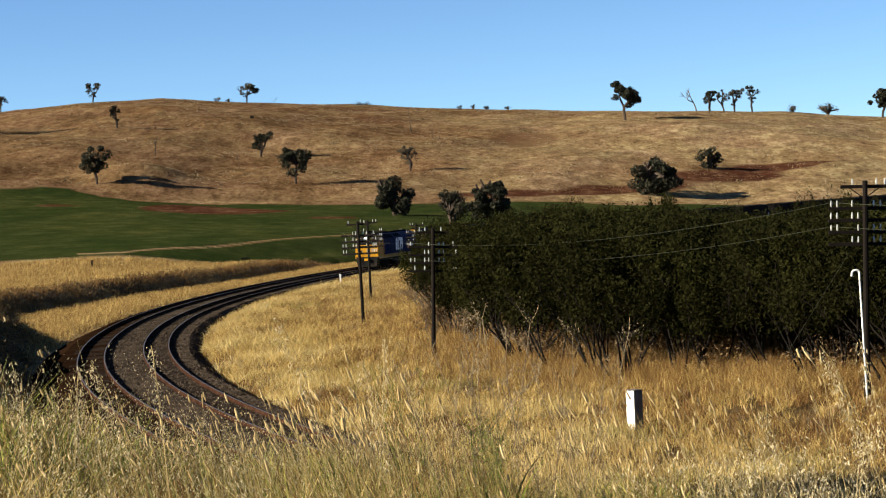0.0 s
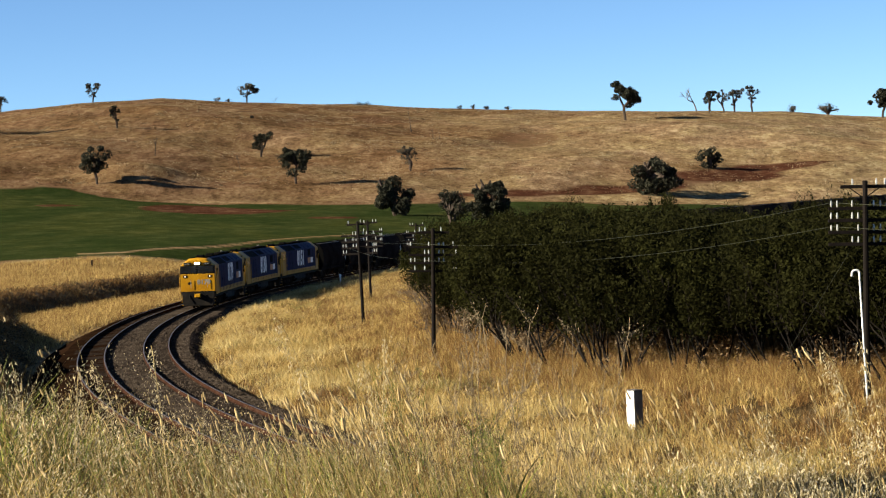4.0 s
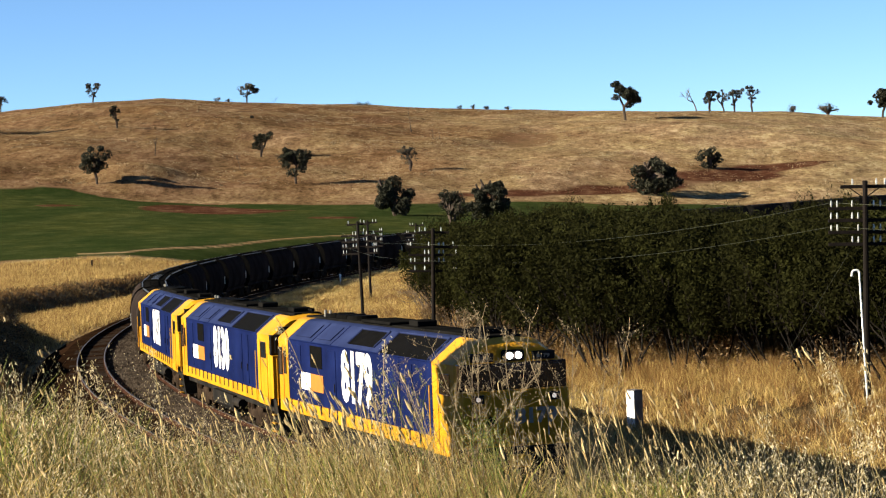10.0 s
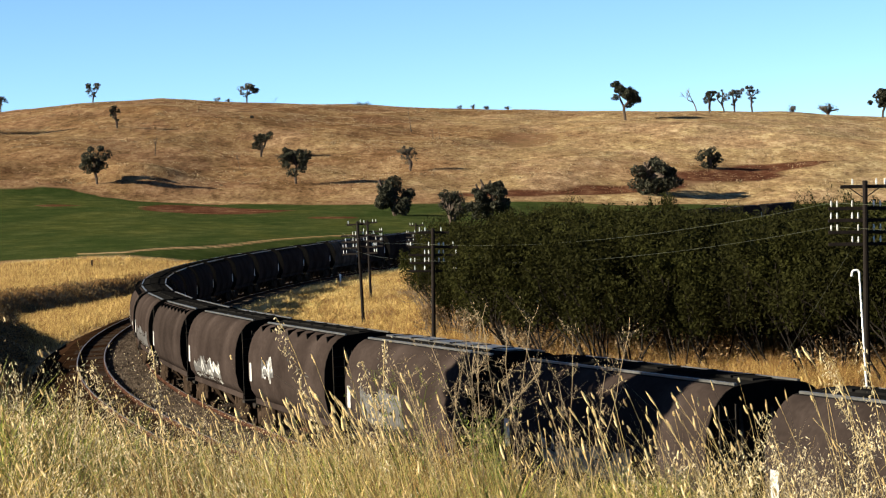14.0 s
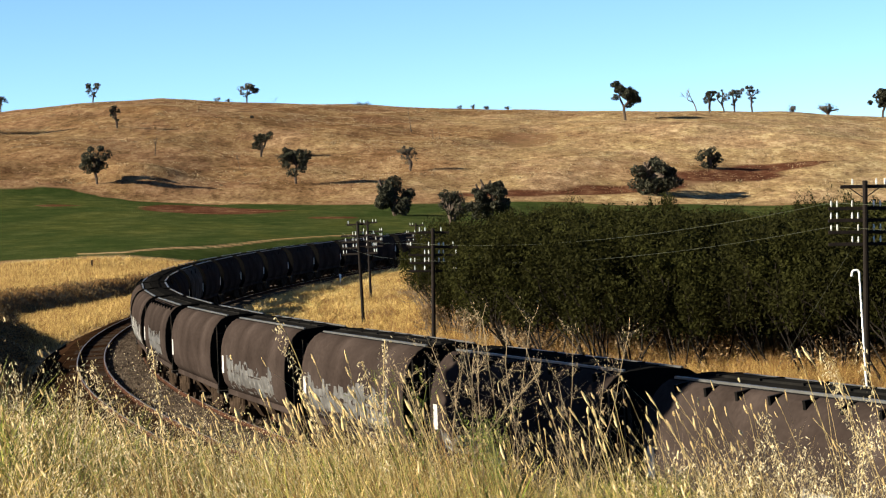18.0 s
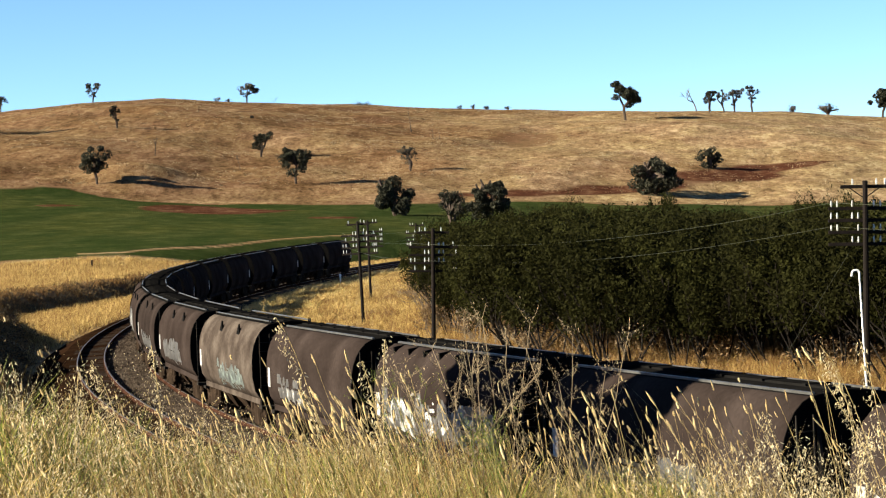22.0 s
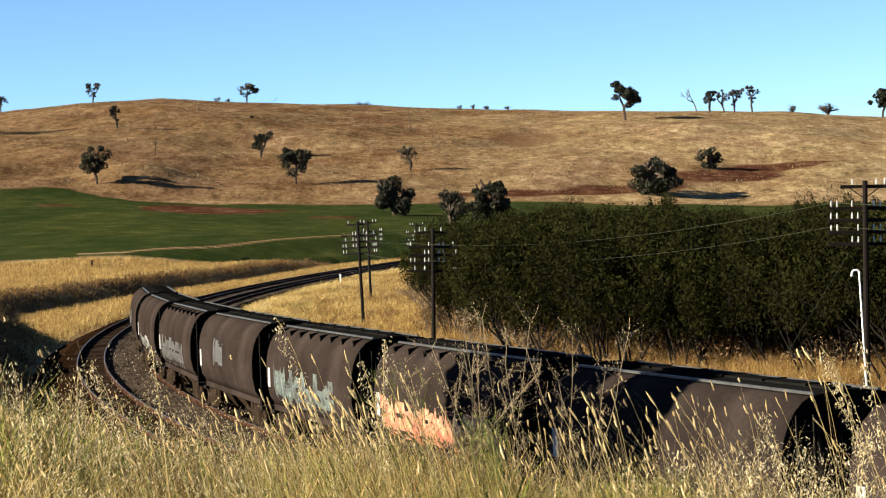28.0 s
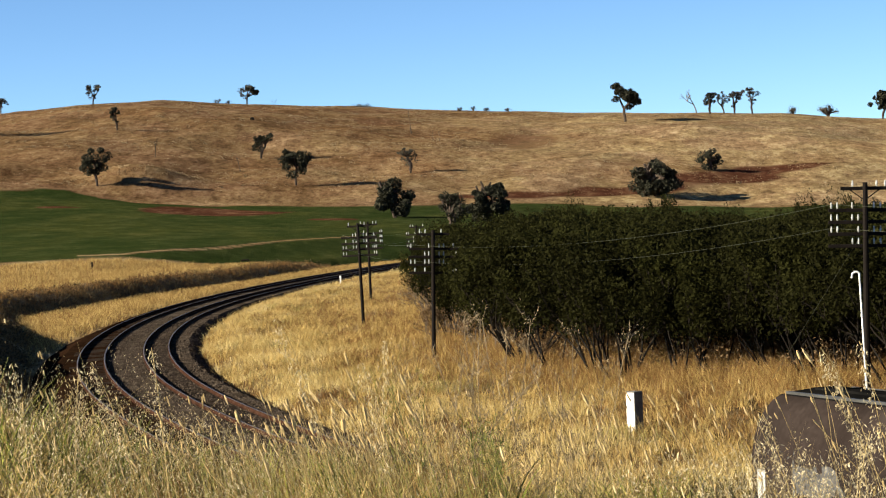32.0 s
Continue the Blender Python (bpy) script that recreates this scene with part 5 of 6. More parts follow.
def build_thicket():
    r = np.random.RandomState(11)
    protos, tall = [], []
    for k in range(7):
        protos.append(build_shrub(60 + k, r.uniform(6.0, 7.6), r.uniform(3.6, 5.2), .43 if k < 4 else .2))
        crown = [c for c in protos[-1].children if c.name.startswith("crown")][0]
        tall.append(float(np.percentile([v.co.z for v in crown.data.vertices], 98.5)))
    used = set()

    def plant(k, x, y, high, slim=1.0):
        z = float(ground_z(np.array([x]), np.array([y]))[0]) - .15
        m = pose(x, y, z, 0, 0, r.uniform(0, 360))
        if k in used:
            ob = copy_thing(protos[k], m)
        else:
            ob, _ = protos[k], used.add(k)
            ob.matrix_basis = m
        f = (high - z) / tall[k]
        ob.scale = (f * slim, f * slim, f)

    for s0 in np.arange(120, 262, 2.6):
        for row in range(7):
            s = s0 + r.uniform(-1, 1) - row * .3
            front = np.interp(s, [118, 126, 140, 160, 170, 181, 190, 196, 203, 230, 262], [23.4, 22.2, 20.3, 18.2, 16.9, 15.8, 16.6, 17.8, 20.5, 24, 27])
            o = -(front + row * 4.0 + r.uniform(-.9, 1.2))
            if r.rand() < .1 and row > 0:
                continue
            x, y, _ = [float(v) for v in on_line(s, o)]
            k = r.randint(0, 4) if row < 3 else r.randint(3, 7)
            plant(k, x, y, float(thicket_top(x, max(y, 60))) * (.9, .97, 1.0, 1.0, .98, .97, .96)[row] * r.uniform(.86, 1.0))
    # the end beyond the second pole, leafy down to the grass
    for x, y, slim in ((-.7, 152, .6), (-.35, 144, .75), (.15, 136, .7), (.9, 131, .85), (.5, 150, .9), (1.7, 140, .9), (1.4, 126, .7), (.2, 128, .5), (2.6, 121, .8), (3.4, 116, .75), (2.4, 130, .9)):
        plant(r.randint(4, 7), x, y, float(thicket_top(x, y)) * r.uniform(.93, 1.0), slim)
    # single wattles that overtop the rest
    for x, y, high in ((7.75, 130, 7.0), (12.2, 128, 6.85), (13.1, 131, 7.0), (20.9, 130, 6.65), (23.8, 131, 6.55)):
        plant(r.randint(4, 7), x, y, high, .45)


build_thicket()


def dead_shrub(x, y, h, w, seed):
    r = np.random.RandomState(seed)
    z = float(ground_z(np.array([x]), np.array([y]))[0])
    t = thing("dead_shrub", "brown dead shrub at the edge of the thicket", "shrub", "dead shrubs by the thicket")
    t.location = (x, y, z - .1)
    ends = []
    for k in range(6):
        bm, tips = bmesh.new(), []
        a = r.uniform(0, 6.28)
        limbs(bm, r, (0, 0, 0), (math.cos(a) * .45, math.sin(a) * .45, 1), h * .4, .03, 2, tips, .5, .3)
        part("stem", bm, M_DEADWOOD, t)
        ends += tips
    pts = np.array([list(e) for e in ends])
    pts *= np.array([w * .5 / np.abs(pts[:, :2]).max()] * 2 + [h * .95 / pts[:, 2].max()])
    v, f = leaf_cloud(r, pts, r.uniform(.15, .4, len(pts)), 1300, .06, 1.2)
    crown = new("crown", mesh_of("crown", v, f, [M_DEADLEAF]))
    crown.parent = t


for k, (x, y, h, w) in enumerate(((-1.3, 150, 3.6, 2.2), (-.6, 141, 3.0, 2.4), (.1, 133, 3.4, 2.0), (-.9, 128, 2.2, 2.0), (1.6, 119, 3.0, 2.0), (2.6, 112, 2.2, 2.2), (-1.6, 158, 3.0, 2.0), (3.9, 107, 1.6, 2.0))):
    dead_shrub(x, y, h, w, 300 + k)


# ---------------------------------------------------------------- grass
def blades(x, y, z, h, width, lean, r, segs=2, wind=None):
    """Bent grass blades as thin ribbons: arrays in, vertices and quads out."""
    n = len(x)
    yaw, face = r.uniform(0, 6.283, n), r.uniform(0, 6.283, n)
    if wind is not None:
        yaw = wind + r.normal(0, .7, n)
    rows = []
    for k in range(segs + 1):
        t = k / segs
        off = lean * h * t ** 1.8
        cx, cy, cz = x + off * np.cos(yaw), y + off * np.sin(yaw), z + h * t * (1 - .25 * lean * t)
        wd = width * (1 - .85 * t) / 2
        rows.append(np.stack([cx - wd * np.cos(face), cy - wd * np.sin(face), cz], -1))
        rows.append(np.stack([cx + wd * np.cos(face), cy + wd * np.sin(face), cz], -1))
    v = np.stack(rows, 1)
    m = 2 * (segs + 1)
    f = np.array([[2 * k, 2 * k + 1, 2 * k + 3, 2 * k + 2] for k in range(segs)])
    faces = (f[None] + (np.arange(n) * m)[:, None, None]).reshape(-1, 4)
    tip = np.stack([(rows[-1][:, i] + rows[-2][:, i]) / 2 for i in range(3)], -1)
    return v.reshape(-1, 3), faces, tip, yaw


def stuff(name, v, f, mat, label, category="grass"):
    return tagged(new(name, mesh_of(name, v, f, [mat])), label, category, kind="stuff")


def in_view(x, y, pad=0.012):
    return (y > 3) & (np.abs(x / np.maximum(y, 3)) < 0.1925 + pad)


def field_grass():
    r = np.random.RandomState(21)
    # inner side field
    n = 80000
    s, o = r.uniform(-10, 262, n), -(2.75 + r.uniform(0, 1, n) ** .85 * 26)
    x, y, _ = on_line(s, o)
    patch = .7 * wave(x, y, 9, 41) + .5 * wave(x, y, 3, 42)
    keep = in_view(x, y) & ((patch > -.6) | (o > -4.5))
    x, y, o, patch = x[keep], y[keep], o[keep], patch[keep]
    per = 6
    m = len(x) * per
    X, Y = np.repeat(x, per) + r.normal(0, .12, m), np.repeat(y, per) + r.normal(0, .12, m)
    O, Pt = np.repeat(o, per), np.repeat(patch, per)
    Z = ground_z(X, Y)
    H = r.uniform(.18, .5, m) * np.interp(-O, [2.5, 4, 9], [.7, 1.0, 1.0]) * (1 + .35 * Pt + .4 * wave(X, Y, 1.3, 49)) * np.where(r.rand(m) < .06, 1.5, 1)
    rusty = (Pt + r.normal(0, .3, m) < -.3) | (-O + 3 * wave(X, Y, 12, 46) + r.normal(0, 1.5, m) > 10.2)
    wd = np.hypot(X, Y) * .0003 + .004
    big = wave(X, Y, 16, 44) + .5 * wave(X, Y, 5, 45) + r.normal(0, .25, m)
    pale = ~rusty & (big + np.interp(-O, [3, 8, 11], [.75, .35, -.25]) > .3)
    rusty = rusty | (big < -.6)
    olive = ~rusty & ~pale & (wave(X, Y, 11, 47) + .5 * wave(X, Y, 3.5, 48) + r.normal(0, .3, m) > .05)
    for mask, mat, nm, lab in ((olive, M_OLIVEGRASS, "greenish_grass", "greenish patches in the dry field"), (~rusty & ~pale & ~olive, M_STRAW, "field_grass", "golden dry grass of the field"), (pale, M_PALESTRAW, "pale_grass", "bleached pale dry grass of the field"), (rusty, M_STRAWDIM, "rough_grass", "rusty brown dry grass and weeds")):
        v, f, _, _ = blades(X[mask], Y[mask], Z[mask] - .03, H[mask], wd[mask], r.uniform(.2, 1.0, mask.sum()), r)
        stuff(nm, v, f, mat, lab)
    # taller tussocks and brown weeds standing out of it
    for nm, mat, count, per, hs, sp, lab in (("tussocks", M_STRAW, 6500, 20, (.35, .85), .13, "pale tussocks standing out of the dry field"),
                                             ("field_weeds", M_DOCK, 2600, 24, (.25, .7), .22, "brown weeds scattered in the dry field")):
        s, o = r.uniform(20, 262, count), -(3.0 + r.uniform(0, 1, count) * 20)
        x, y, _ = on_line(s, o)
        keep = in_view(x, y) & ((wave(x, y, 8, 43) > .15) | (nm == "tussocks"))
        x, y = x[keep], y[keep]
        big = np.repeat(r.uniform(.5, 1.1, len(x)), per)
        X, Y = np.repeat(x, per) + r.normal(0, sp, len(x) * per) * big, np.repeat(y, per) + r.normal(0, sp, len(x) * per) * big
        v, f, _, _ = blades(X, Y, ground_z(X, Y) - .03, r.uniform(*hs, len(X)) * big, np.hypot(X, Y) * .00025 + .004, r.uniform(.2, 1.1, len(X)), r)
        stuff(nm, v, f, mat, lab)
    # tall feathery grass along the foot of the thicket
    n = 7500
    s, o = r.uniform(118, 206, n), 0.0
    front = np.interp(s, [118, 126, 140, 160, 170, 181, 190, 196, 203, 230], [23.4, 22.2, 20.3, 18.2, 16.9, 15.8, 16.6, 17.8, 20.5, 24])
    x, y, _ = on_line(s, -(front + r.normal(.8, 2.4, n)))
    keep = in_view(x, y) & (wave(x, y, 5, 61) + .5 * wave(x, y, 2, 62) > -.35)
    x, y = x[keep], y[keep]
    for nm, mat, per, hs, lab in (("thicket_fringe_grass", M_STRAWDIM, 16, (.35, 1.15), "tall rusty grass along the foot of the thicket"), ("thicket_fringe_straw", M_STRAW, 9, (.3, 1.0), "tall golden grass along the foot of the thicket")):
        X, Y = np.repeat(x, per) + r.normal(0, .3, len(x) * per), np.repeat(y, per) + r.normal(0, .3, len(x) * per)
        v, f, _, _ = blades(X, Y, ground_z(X, Y) - .03, r.uniform(*hs, len(X)), np.hypot(X, Y) * .00018 + .004, r.uniform(.1, .9, len(X)), r)
        stuff(nm, v, f, mat, lab)
    # dry twigs and litter heaped between the stems
    n = 1500
    s = r.uniform(118, 206, n)
    front = np.interp(s, [118, 126, 140, 160, 170, 181, 190, 196, 203, 230], [23.4, 22.2, 20.3, 18.2, 16.9, 15.8, 16.6, 17.8, 20.5, 24])
    x, y, _ = on_line(s, -(front + r.uniform(-.6, 7, n)))
    keep = in_view(x, y)
    cen = np.stack([x[keep], y[keep], ground_z(x[keep], y[keep]) + r.uniform(.1, 1.3, keep.sum())], -1)
    v, f = leaf_cloud(r, cen, r.uniform(.3, .8, len(cen)), 26000, .07, .9)
    stuff("thicket_litter", v, f, M_DEADLEAF, "dry brown twigs and litter under the thicket", "brush")
    # outer side: strip by the line and the top of the bank; brush on the bank's face, coloured dark for its shade
    n = 60000
    s, o = r.uniform(-60, 175, n), 7.6 + r.uniform(0, 1, n) * 34
    x, y, _ = on_line(s, o)
    x, y = x + r.normal(0, .2, n), y + r.normal(0, .2, n)
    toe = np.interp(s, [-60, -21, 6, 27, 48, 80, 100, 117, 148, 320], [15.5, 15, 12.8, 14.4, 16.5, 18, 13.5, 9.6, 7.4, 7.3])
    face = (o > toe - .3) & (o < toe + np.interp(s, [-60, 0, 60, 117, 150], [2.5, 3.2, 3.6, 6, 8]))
    keep = in_view(x, y) & (y > 92) & (np.hypot(x, y) < np.interp(x / y, [-0.2, -0.1, -0.07, -0.04, 0.0], [282, 288, 304, 320, 336]))
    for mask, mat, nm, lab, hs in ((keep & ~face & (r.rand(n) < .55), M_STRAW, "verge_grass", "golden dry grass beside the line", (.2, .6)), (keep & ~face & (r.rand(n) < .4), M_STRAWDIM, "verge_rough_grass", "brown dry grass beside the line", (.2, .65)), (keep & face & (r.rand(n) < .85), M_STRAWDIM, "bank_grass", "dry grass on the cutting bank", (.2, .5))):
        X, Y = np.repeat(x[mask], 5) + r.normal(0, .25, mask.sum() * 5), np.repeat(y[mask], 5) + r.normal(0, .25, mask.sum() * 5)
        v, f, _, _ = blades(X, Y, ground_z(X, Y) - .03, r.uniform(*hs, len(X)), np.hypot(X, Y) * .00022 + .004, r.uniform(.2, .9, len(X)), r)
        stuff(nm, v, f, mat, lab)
    # brush added here; its dark brown stands in for shade on the face
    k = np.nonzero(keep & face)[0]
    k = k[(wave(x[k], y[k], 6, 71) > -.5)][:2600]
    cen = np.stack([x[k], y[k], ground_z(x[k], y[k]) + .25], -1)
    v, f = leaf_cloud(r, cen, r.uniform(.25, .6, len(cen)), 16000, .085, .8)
    stuff("bank_brush", v, f, M_BRUSH, "brown brush coloured dark for the shade on the bank", "brush")


field_grass()


def hill_tussocks():
    """Rough clumps of dry grass, each a ragged low heap, over the hillside."""
    r = np.random.RandomState(23)
    for nm, mat, n, hs, size, seed, lab in (("hill_tussocks", M_HILLTUFT, 9000, (.15, .4), .5, 81, "pale tussocks on the dry hillside"),
                                            ("hill_scrub", M_DEADLEAF, 5200, (.2, .55), .55, 82, "low brown scrub on the dry hillside"),
                                            ("hill_green_tufts", M_HILLTUFT, 2200, (.15, .35), .6, 83, "greenish tufts on the hillside")):
        d, b = np.sqrt(r.uniform(640 ** 2, 1060 ** 2, n)), r.uniform(-.2, .2, n)
        y = d / np.sqrt(1 + b * b)
        x = b * y
        keep = wave(x, y * .5, 38, seed) + .6 * wave(x, y * .5, 13, seed + 10) + r.normal(0, .35, n) > .1
        x, y = x[keep], y[keep]
        per = 7
        X, Y = np.repeat(x, per) + r.normal(0, size, len(x) * per), np.repeat(y, per) + r.normal(0, size * 1.6, len(x) * per)
        v, f, _, _ = blades(X, Y, ground_z(X, Y) - .05, r.uniform(*hs, len(X)), np.full(len(X), .3), r.uniform(.3, 1.2, len(X)), r, 1)
        stuff(nm, v, f, mat, lab)


hill_tussocks()


def seed_heads(tip, way, length, girth, r, n=6):
    """Spindle shaped heads on stalk tips."""
    m = len(tip)
    d = np.stack([way[:, 0], way[:, 1], np.ones(m)], -1)
    d /= np.linalg.norm(d, axis=1)[:, None]
    a = np.cross(d, np.array([0.3, 0.9, 0.1]))
    a /= np.linalg.norm(a, axis=1)[:, None]
    b = np.cross(d, a)
    prof = ((0, .25), (.18, .85), (.5, 1.0), (.82, .7), (1.0, .08))
    rings = []
    for t, g in prof:
        c = tip + d * (length * t)[:, None]
        for i in range(n):
            q = 6.2832 * i / n
            wob = r.uniform(.75, 1.25, m)
            rings.append(c + (a * math.cos(q) + b * math.sin(q)) * (girth * g * wob)[:, None])
    v = np.stack(rings, 1)
    per = len(prof) * n
    f = []
    for k in range(len(prof) - 1):
        for i in range(n):
            f.append((k * n + i, k * n + (i + 1) % n, (k + 1) * n + (i + 1) % n, (k + 1) * n + i))
    faces = (np.array(f)[None] + (np.arange(m) * per)[:, None, None]).reshape(-1, 4)
    return v.reshape(-1, 3), faces


def near_grass():
    r = np.random.RandomState(31)

    def spots(n, y0, y1, power=1.0):
        y = y0 + (y1 - y0) * r.uniform(0, 1, n) ** power
        x = r.uniform(-.205, .205, n) * y
        return x, y, ground_z(x, y)

    # leafy mass
    for nm, mat, n, y0, y1, pw, hs, wd, lab in (("green_grass", M_GREENGRASS, 38000, 8.0, 22, 1.3, (.22, .62), .0094, "green and yellowing grass at the top of the bank"),
                                                ("dry_grass", M_NEARGRASS, 56000, 8.0, 30, 1.3, (.2, .6), .0084, "thick dry grass stalks on the near bank"),
                                                ("bank_slope_grass", M_NEARGRASS, 30000, 28, 80, 1.0, (.15, .4), .014, "dry grass on the slope down to the line")):
        x, y, z = spots(n, y0, y1, pw)
        if nm == "green_grass":
            keep = (wave(x, y, 2.5, 51) > -.1) & ((x < .06 * y + r.normal(0, 1, n) * .06 * y) | (wave(x, y, 1.3, 57) > .3))
            x, y, z = x[keep], y[keep], z[keep]
        if y1 > 60:
            s, o = line_coords(x, y)
            keep = o > 7.6
            x, y, z = x[keep], y[keep], z[keep]
        if nm == "dry_grass":
            keep = r.rand(n) < np.interp(x / y, [-.2, 0, .06, .2], [1, 1, .85, .85])
            x, y, z = x[keep], y[keep], z[keep]
        high = np.interp(x / y, [-.2, -.03, .05, .1, .2], [1.05, 1.0, .82, .68, .68]) * (1 + .25 * wave(x, y, 1.6, 52)) if y1 < 60 else 1.0
        v, f, _, _ = blades(x, y, z - .03, r.uniform(*hs, len(x)) * high, np.full(len(x), wd), r.uniform(.2, 1.1, len(x)), r, 3)
        stuff(nm, v, f, mat, lab)
    # stalks with seed heads, thicker to the open side
    x, y, _ = spots(190, 7.6, 17, 1.1)
    keep = r.rand(len(x)) < np.interp(x / y, [-.2, -.08, .02, .2], [.5, .7, .7, .5])
    x, y = np.repeat(x[keep], 5), np.repeat(y[keep], 5)
    x, y = x + r.normal(0, .13, len(x)), y + r.normal(0, .25, len(x))
    z = ground_z(x, y)
    v, f, tip, yaw = blades(x, y, z - .03, r.uniform(.45, .88, len(x)) * np.where(r.rand(len(x)) < .14, 1.3, 1), np.full(len(x), .0042), r.uniform(.1, .55, len(x)), r, 4, math.pi)
    stuff("canary_grass_stalks", v, f, M_STALK, "upright dry stalks on the near bank")
    way = np.stack([np.cos(yaw), np.sin(yaw)], -1) * r.uniform(.1, .6, len(x))[:, None]
    v, f = seed_heads(tip, way, r.uniform(.02, .075, len(x)), r.uniform(.003, .0065, len(x)), r)
    stuff("canary_grass_heads", v, f, M_SEED, "ripe straw coloured seed heads on stalks")
    # bare broken stems between them
    x, y, z = spots(2600, 7.6, 18, 1.1)
    for k, (mat, nm, lab) in enumerate(((M_DOCK, "brown_stems", "thin brown broken stems on the near bank"), (M_STALK, "pale_stems", "thin pale stems on the near bank"))):
        v, f, _, _ = blades(x[k::2], y[k::2], z[k::2] - .03, r.uniform(.3, .78, len(x[k::2])), np.full(len(x[k::2]), .0034), r.uniform(.05, .9, len(x[k::2])), r, 4)
        stuff(nm, v, f, mat, lab)
    # wild oats and bromes: drooping husks
    x, y, z = spots(7000, 7.6, 20, 1.1)
    keep = r.rand(len(x)) < np.interp(x / y, [-.2, -.1, -.02, .09, .2], [1.0, .9, .35, .4, .9])
    keep &= (x / y < .0) | (wave(x, y, .9, 53) > .25)
    x, y, z = x[keep], y[keep], z[keep]
    short = np.interp(x / y, [-.05, .05, .2], [1.0, .75, .8])
    v, f, tip, yaw = blades(x, y, z - .03, short * r.uniform(.35, .8, len(x)) * np.where(r.rand(len(x)) < .08, 1.25, 1), np.full(len(x), .003), r.uniform(.3, 1.0, len(x)), r, 4)
    stuff("wild_oat_stalks", v, f, M_STALK, "thin wild oat stalks")
    k = 17
    v, f = husks(np.repeat(tip, k, 0), np.tile(np.linspace(0, 1, k), len(tip)), r, .14, .024, .62)
    stuff("wild_oat_husks", v, f, M_OAT, "bleached drooping oat husks")


def husks(T, along, r, droop=.16, out=.03, size=1.0):
    """Small pointed husks hanging round places on a stalk."""
    T = T + np.stack([r.normal(0, out, len(T)), r.normal(0, out, len(T)), -along * droop + r.normal(0, .012, len(T))], -1)
    d = np.stack([r.normal(0, .5, len(T)), r.normal(0, .5, len(T)), -np.abs(r.normal(.7, .3, len(T)))], -1)
    d /= np.linalg.norm(d, axis=1)[:, None]
    a = np.cross(d, r.normal(size=(len(T), 3)))
    a /= np.linalg.norm(a, axis=1)[:, None]
    L, W = r.uniform(.016, .03, len(T))[:, None] * size, r.uniform(.0018, .004, len(T))[:, None] * size
    v = np.stack([T, T + d * L * .45 + a * W, T + d * L, T + d * L * .45 - a * W], 1).reshape(-1, 3)
    return v, np.arange(len(T) * 4).reshape(-1, 4)


near_grass()


# single tall stems that stand out before the train
def oat_stem(base, tip, seed):
    r = np.random.RandomState(seed)
    a, b = Vector(base), Vector(tip)
    z = float(ground_z(np.array([a.x]), np.array([a.y]))[0])
    a.z = z - .03
    t = thing("wild_oat", "tall bleached wild oat stem with drooping husks", "grass", "tall wild oats on the near bank")
    t.location = a
    top = b - a
    pts = [Vector((top.x * q ** 1.7, top.y * q ** 1.7, top.z * (1 - (1 - q) ** 1.25))) for q in np.linspace(0, 1, 12)]
    part("stalk", cable(pts, .0015, 4), M_STALK, t)
    T = np.array([list(pts[-1].lerp(pts[-6], q)) for q in r.uniform(0, 1, 190) ** 1.2])
    v, f = husks(T, r.uniform(0, .5, 190), r, .05, .014, .75)
    ob = tagged(new("husk_spray", mesh_of("husk_spray", v, f, [M_OAT])), kind="stuff")
    ob.parent = t


for k, (p, q) in enumerate((((-.455, 9.489, 0), (-.705, 9.474, 7.748)), ((-1.239, 9.923, 0), (-1.281, 9.918, 7.635)), ((-1.34, 9.91, 0), (-1.542, 9.88, 7.585)), ((-.353, 10.994, 0), (-.301, 10.996, 7.537)),
                            ((1.705, 8.837, 0), (1.435, 8.885, 7.544)), ((1.785, 9.331, 0), (1.669, 9.352, 7.527)), ((1.794, 9.838, 0), (1.634, 9.866, 7.398)), ((-.231, 8.997, 0), (-.344, 8.993, 7.58)),
                            ((1.324, 8.7, 0), (1.176, 8.721, 7.316)), ((1.468, 8.677, 0), (1.569, 8.659, 7.235)), ((-1.651, 9.051, 0), (-1.721, 9.038, 7.658)), ((-1.523, 9.073, 0), (-1.463, 9.083, 7.617)))):
    oat_stem(p, q, 500 + k)


def canary_stem(x, y, top, lean, r):
    """A dry stalk with a ripe head; it leans before the wind and ends at a height."""
    base = float(ground_z(np.array([x]), np.array([y]))[0])
    h = top - base
    t = thing("canary_grass", "dry canary grass stem with a ripe seed head", "grass", "canary grass stems on the near bank")
    t.location = (x + lean * h, y, base - .03)
    side = r.normal(0, .1)
    pts = [Vector((-lean * h * q ** 1.7, side * h * q ** 1.7, (h + .03) * q)) for q in np.linspace(0, 1, 6)]
    part("stalk", cable(pts, .0011, 4), M_STALK, t)
    way = (pts[-1] - pts[-2]).normalized()
    v, f = seed_heads(np.array([list(pts[-1])]), np.array([[way.x * 1.3, way.y]]), np.array([r.uniform(.025, .075)]), np.array([r.uniform(.0034, .0066)]), r, 7)
    head = new("seed_head", mesh_of("seed_head", v, f, [M_SEED]))
    head.parent = t


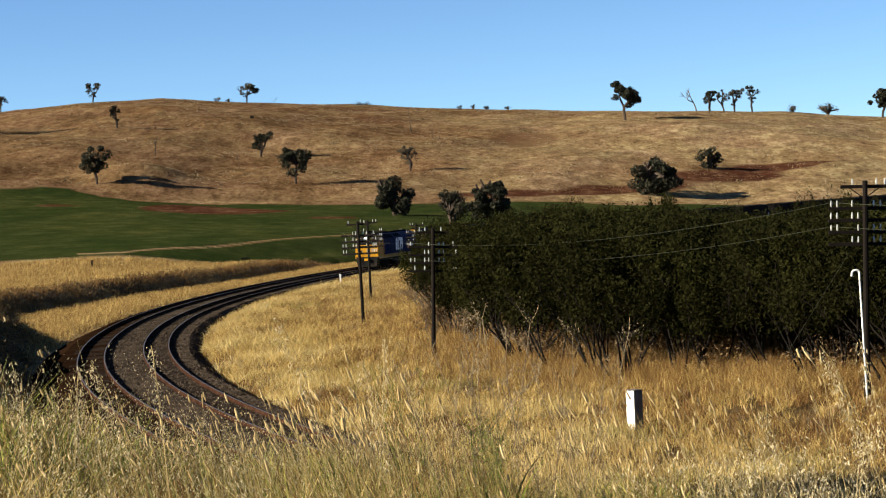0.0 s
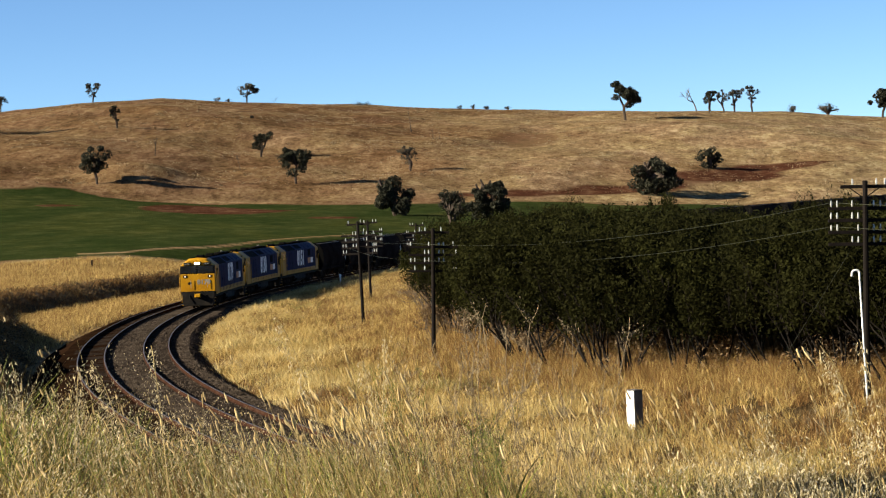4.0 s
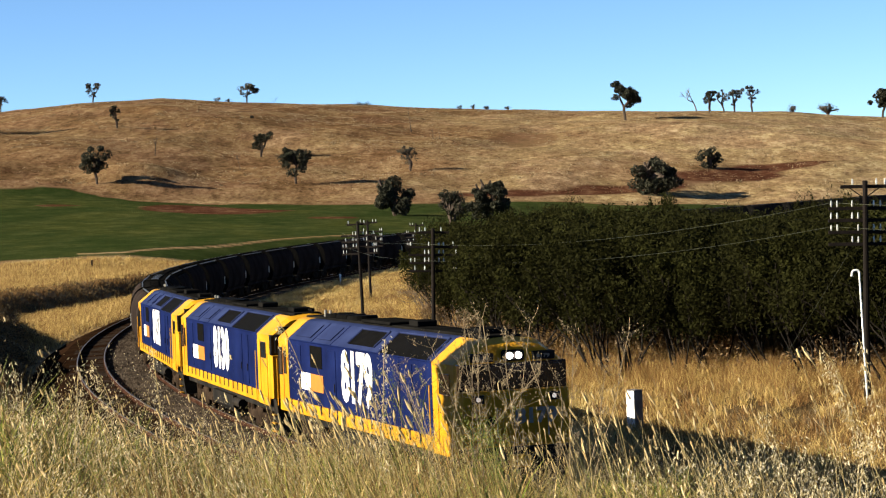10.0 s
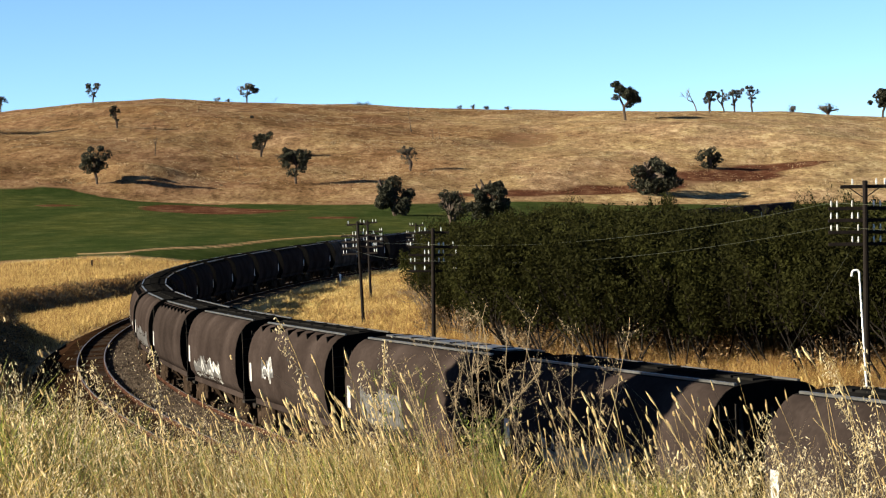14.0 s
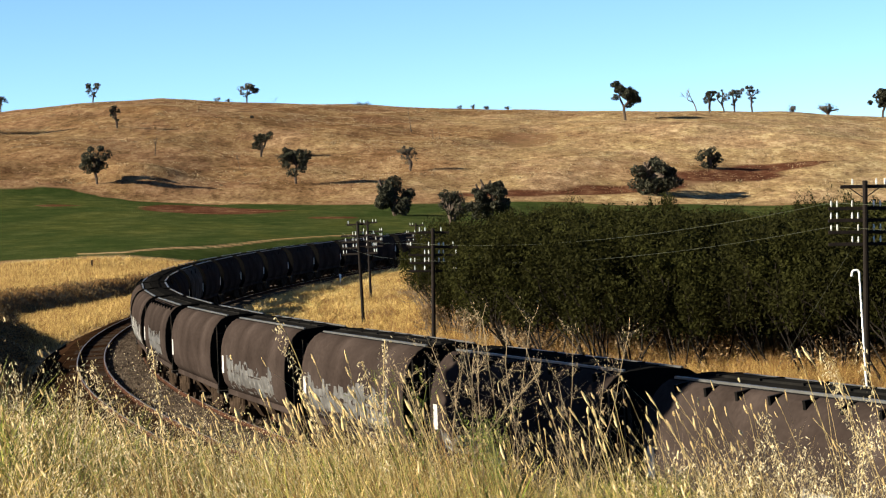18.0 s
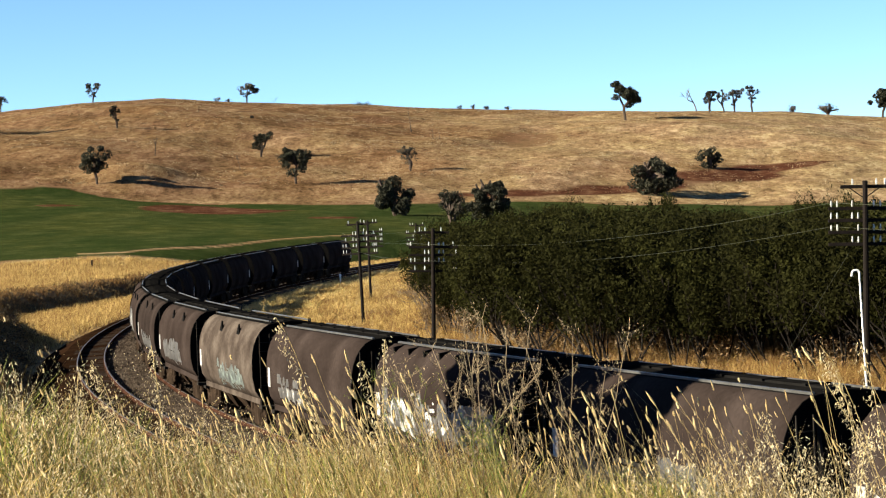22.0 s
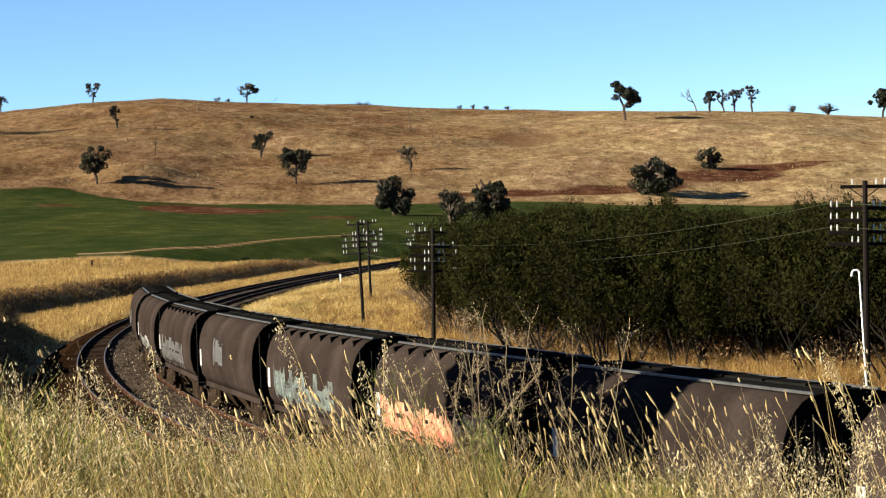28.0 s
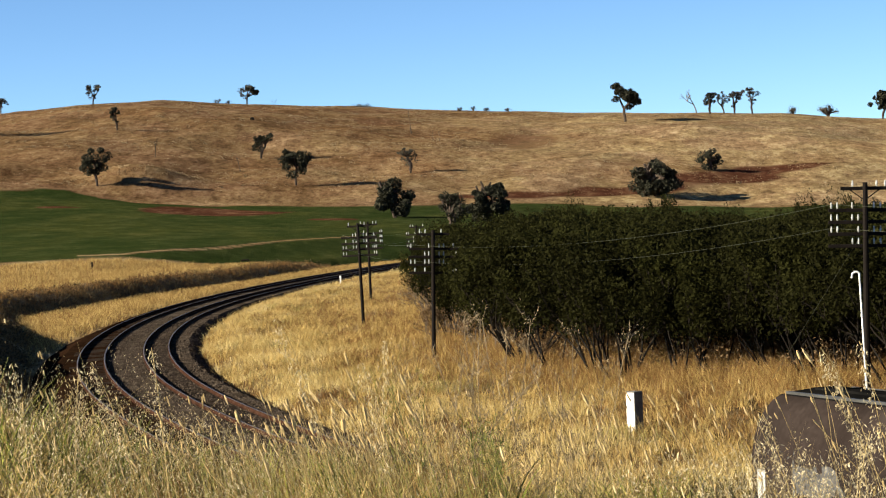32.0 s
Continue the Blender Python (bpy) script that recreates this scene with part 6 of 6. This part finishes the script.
def canary_stands():
    r = np.random.RandomState(77)
    # stands by bearing (sideways over ahead), by the fall of their tops below the eye, and by number
    for b0, b1, e0, e1, count in ((-.072, -.002, .068, .099, 30), (-.088, -.015, .086, .112, 70), (-.145, -.085, .093, .112, 26), (.035, .12, .088, .122, 32), (.12, .188, .076, .118, 17), (-.19, -.08, .09, .115, 10)):
        for _ in range(count):
            y, b = r.uniform(8.2, 11.5), r.uniform(b0, b1)
            drop = e0 + (e1 - e0) * r.uniform(0, 1) ** .7
            canary_stem(b * y, y, 8.226 - drop * y, abs(r.normal(.22, .12)), r)
    # upright leaves and stems between the stands
    n = 2600
    y, b = r.uniform(9.0, 13.5, n), r.uniform(-.15, .03, n)
    x = b * y
    z = ground_z(x, y)
    h = np.clip(8.226 - r.uniform(.096, .125, n) * y - z, .12, 1.1)
    for k, mat, nm, lab in ((0, M_OLIVEGRASS, "canary_grass_stems", "greenish upright canary grass stems"), (1, M_STRAWDIM, "canary_grass_leaves", "rusty upright canary grass leaves")):
        v, f, _, _ = blades(x[k::2], y[k::2], z[k::2] - .03, h[k::2], np.full(len(x[k::2]), .0055), r.uniform(.05, .35, len(x[k::2])), r, 4, math.pi)
        stuff(nm, v, f, mat, lab)
    # a patch of bleached brome in the open corner
    n = 140
    y, b = r.uniform(8.0, 10, n), r.uniform(.11, .19, n)
    x = b * y
    z = ground_z(x, y)
    top = 8.226 - r.uniform(.112, .14, n) * y
    v, f, tip, _ = blades(x, y, z - .03, (top - z) * 1.1, np.full(n, .003), r.uniform(.2, .6, n), r, 4)
    stuff("brome_stalks", v, f, M_STALK, "thin brome stalks on the near bank")
    k = 16
    v, f = husks(np.repeat(tip, k, 0), np.tile(np.linspace(0, 1, k), n), r, .1, .028, .72)
    stuff("brome_husks", v, f, M_OAT, "bleached white brome husks on the near bank")


canary_stands()


def dry_weed(x, y, h, seed, leafy=False):
    r = np.random.RandomState(seed)
    z = float(ground_z(np.array([x]), np.array([y]))[0])
    t = thing("dry_weed", "tall branching dry weed with small seed clusters" if not leafy else "green thistle like weed with long narrow leaves", "weed", "tall weeds on the near bank")
    t.location = (x, y, z - .03)
    stems = []
    for k in range(3):
        p, d = Vector((r.normal() * .03, r.normal() * .03, 0)), Vector((r.normal() * .1, r.normal() * .1, 1)).normalized()
        pts = [p.copy()]
        n = 10
        for i in range(n):
            p = p + d * (h * r.uniform(.9, 1.05) / n)
            pts.append(p.copy())
            d = (d + Vector(r.normal(size=3) * .07)).normalized()
        part("stem", cable(pts, .0018, 4), M_DOCK if not leafy else M_GREENGRASS, t)
        for i in range(4, n + 1):
            for _ in range(3):
                q = pts[i] + Vector((r.normal() * .06, r.normal() * .06, r.uniform(.03, .11)))
                part("branch", cable([pts[i], pts[i].lerp(q, .5) + Vector((0, 0, -.01)), q], .0008, 3), M_DOCK if not leafy else M_GREENGRASS, t)
                stems += [pts[i].lerp(q, u) for u in r.uniform(.2, 1, 14)]
    T = np.array([list(s) for s in stems])
    T = T + r.normal(0, .006, T.shape)
    v, f = husks(T, np.zeros(len(T)), r, 0, .006, .6)
    ob = tagged(new("seed_spray", mesh_of("seed_spray", v, f, [M_DOCK if not leafy else M_GREENGRASS])), kind="stuff")
    ob.parent = t
    if leafy:
        X = np.zeros(14)
        v, f, _, _ = blades(X, X, X + r.uniform(0, h * .5, 14), r.uniform(.18, .4, 14), np.full(14, .014), r.uniform(.5, 1.2, 14), r, 5)
        ob = new("leaves", mesh_of("leaves", v, f, [M_GREENGRASS]))
        ob.parent = t


for k, (x, y, h, leafy) in enumerate(((-.027, 11.0, 1.08, False), (.03, 11.2, 1.1, False), (.206, 11.3, 1.28, False), (.26, 11.2, 1.2, False), (.423, 10.5, 1.1, False), (-.188, 12.0, .9, True), (.66, 12.0, 1.1, False),
                                      (.114, 11.0, .75, True), (.262, 10.5, .78, True), (-.5, 10.2, .6, True))):
    dry_weed(x, y, h, 700 + k, leafy)

motions()
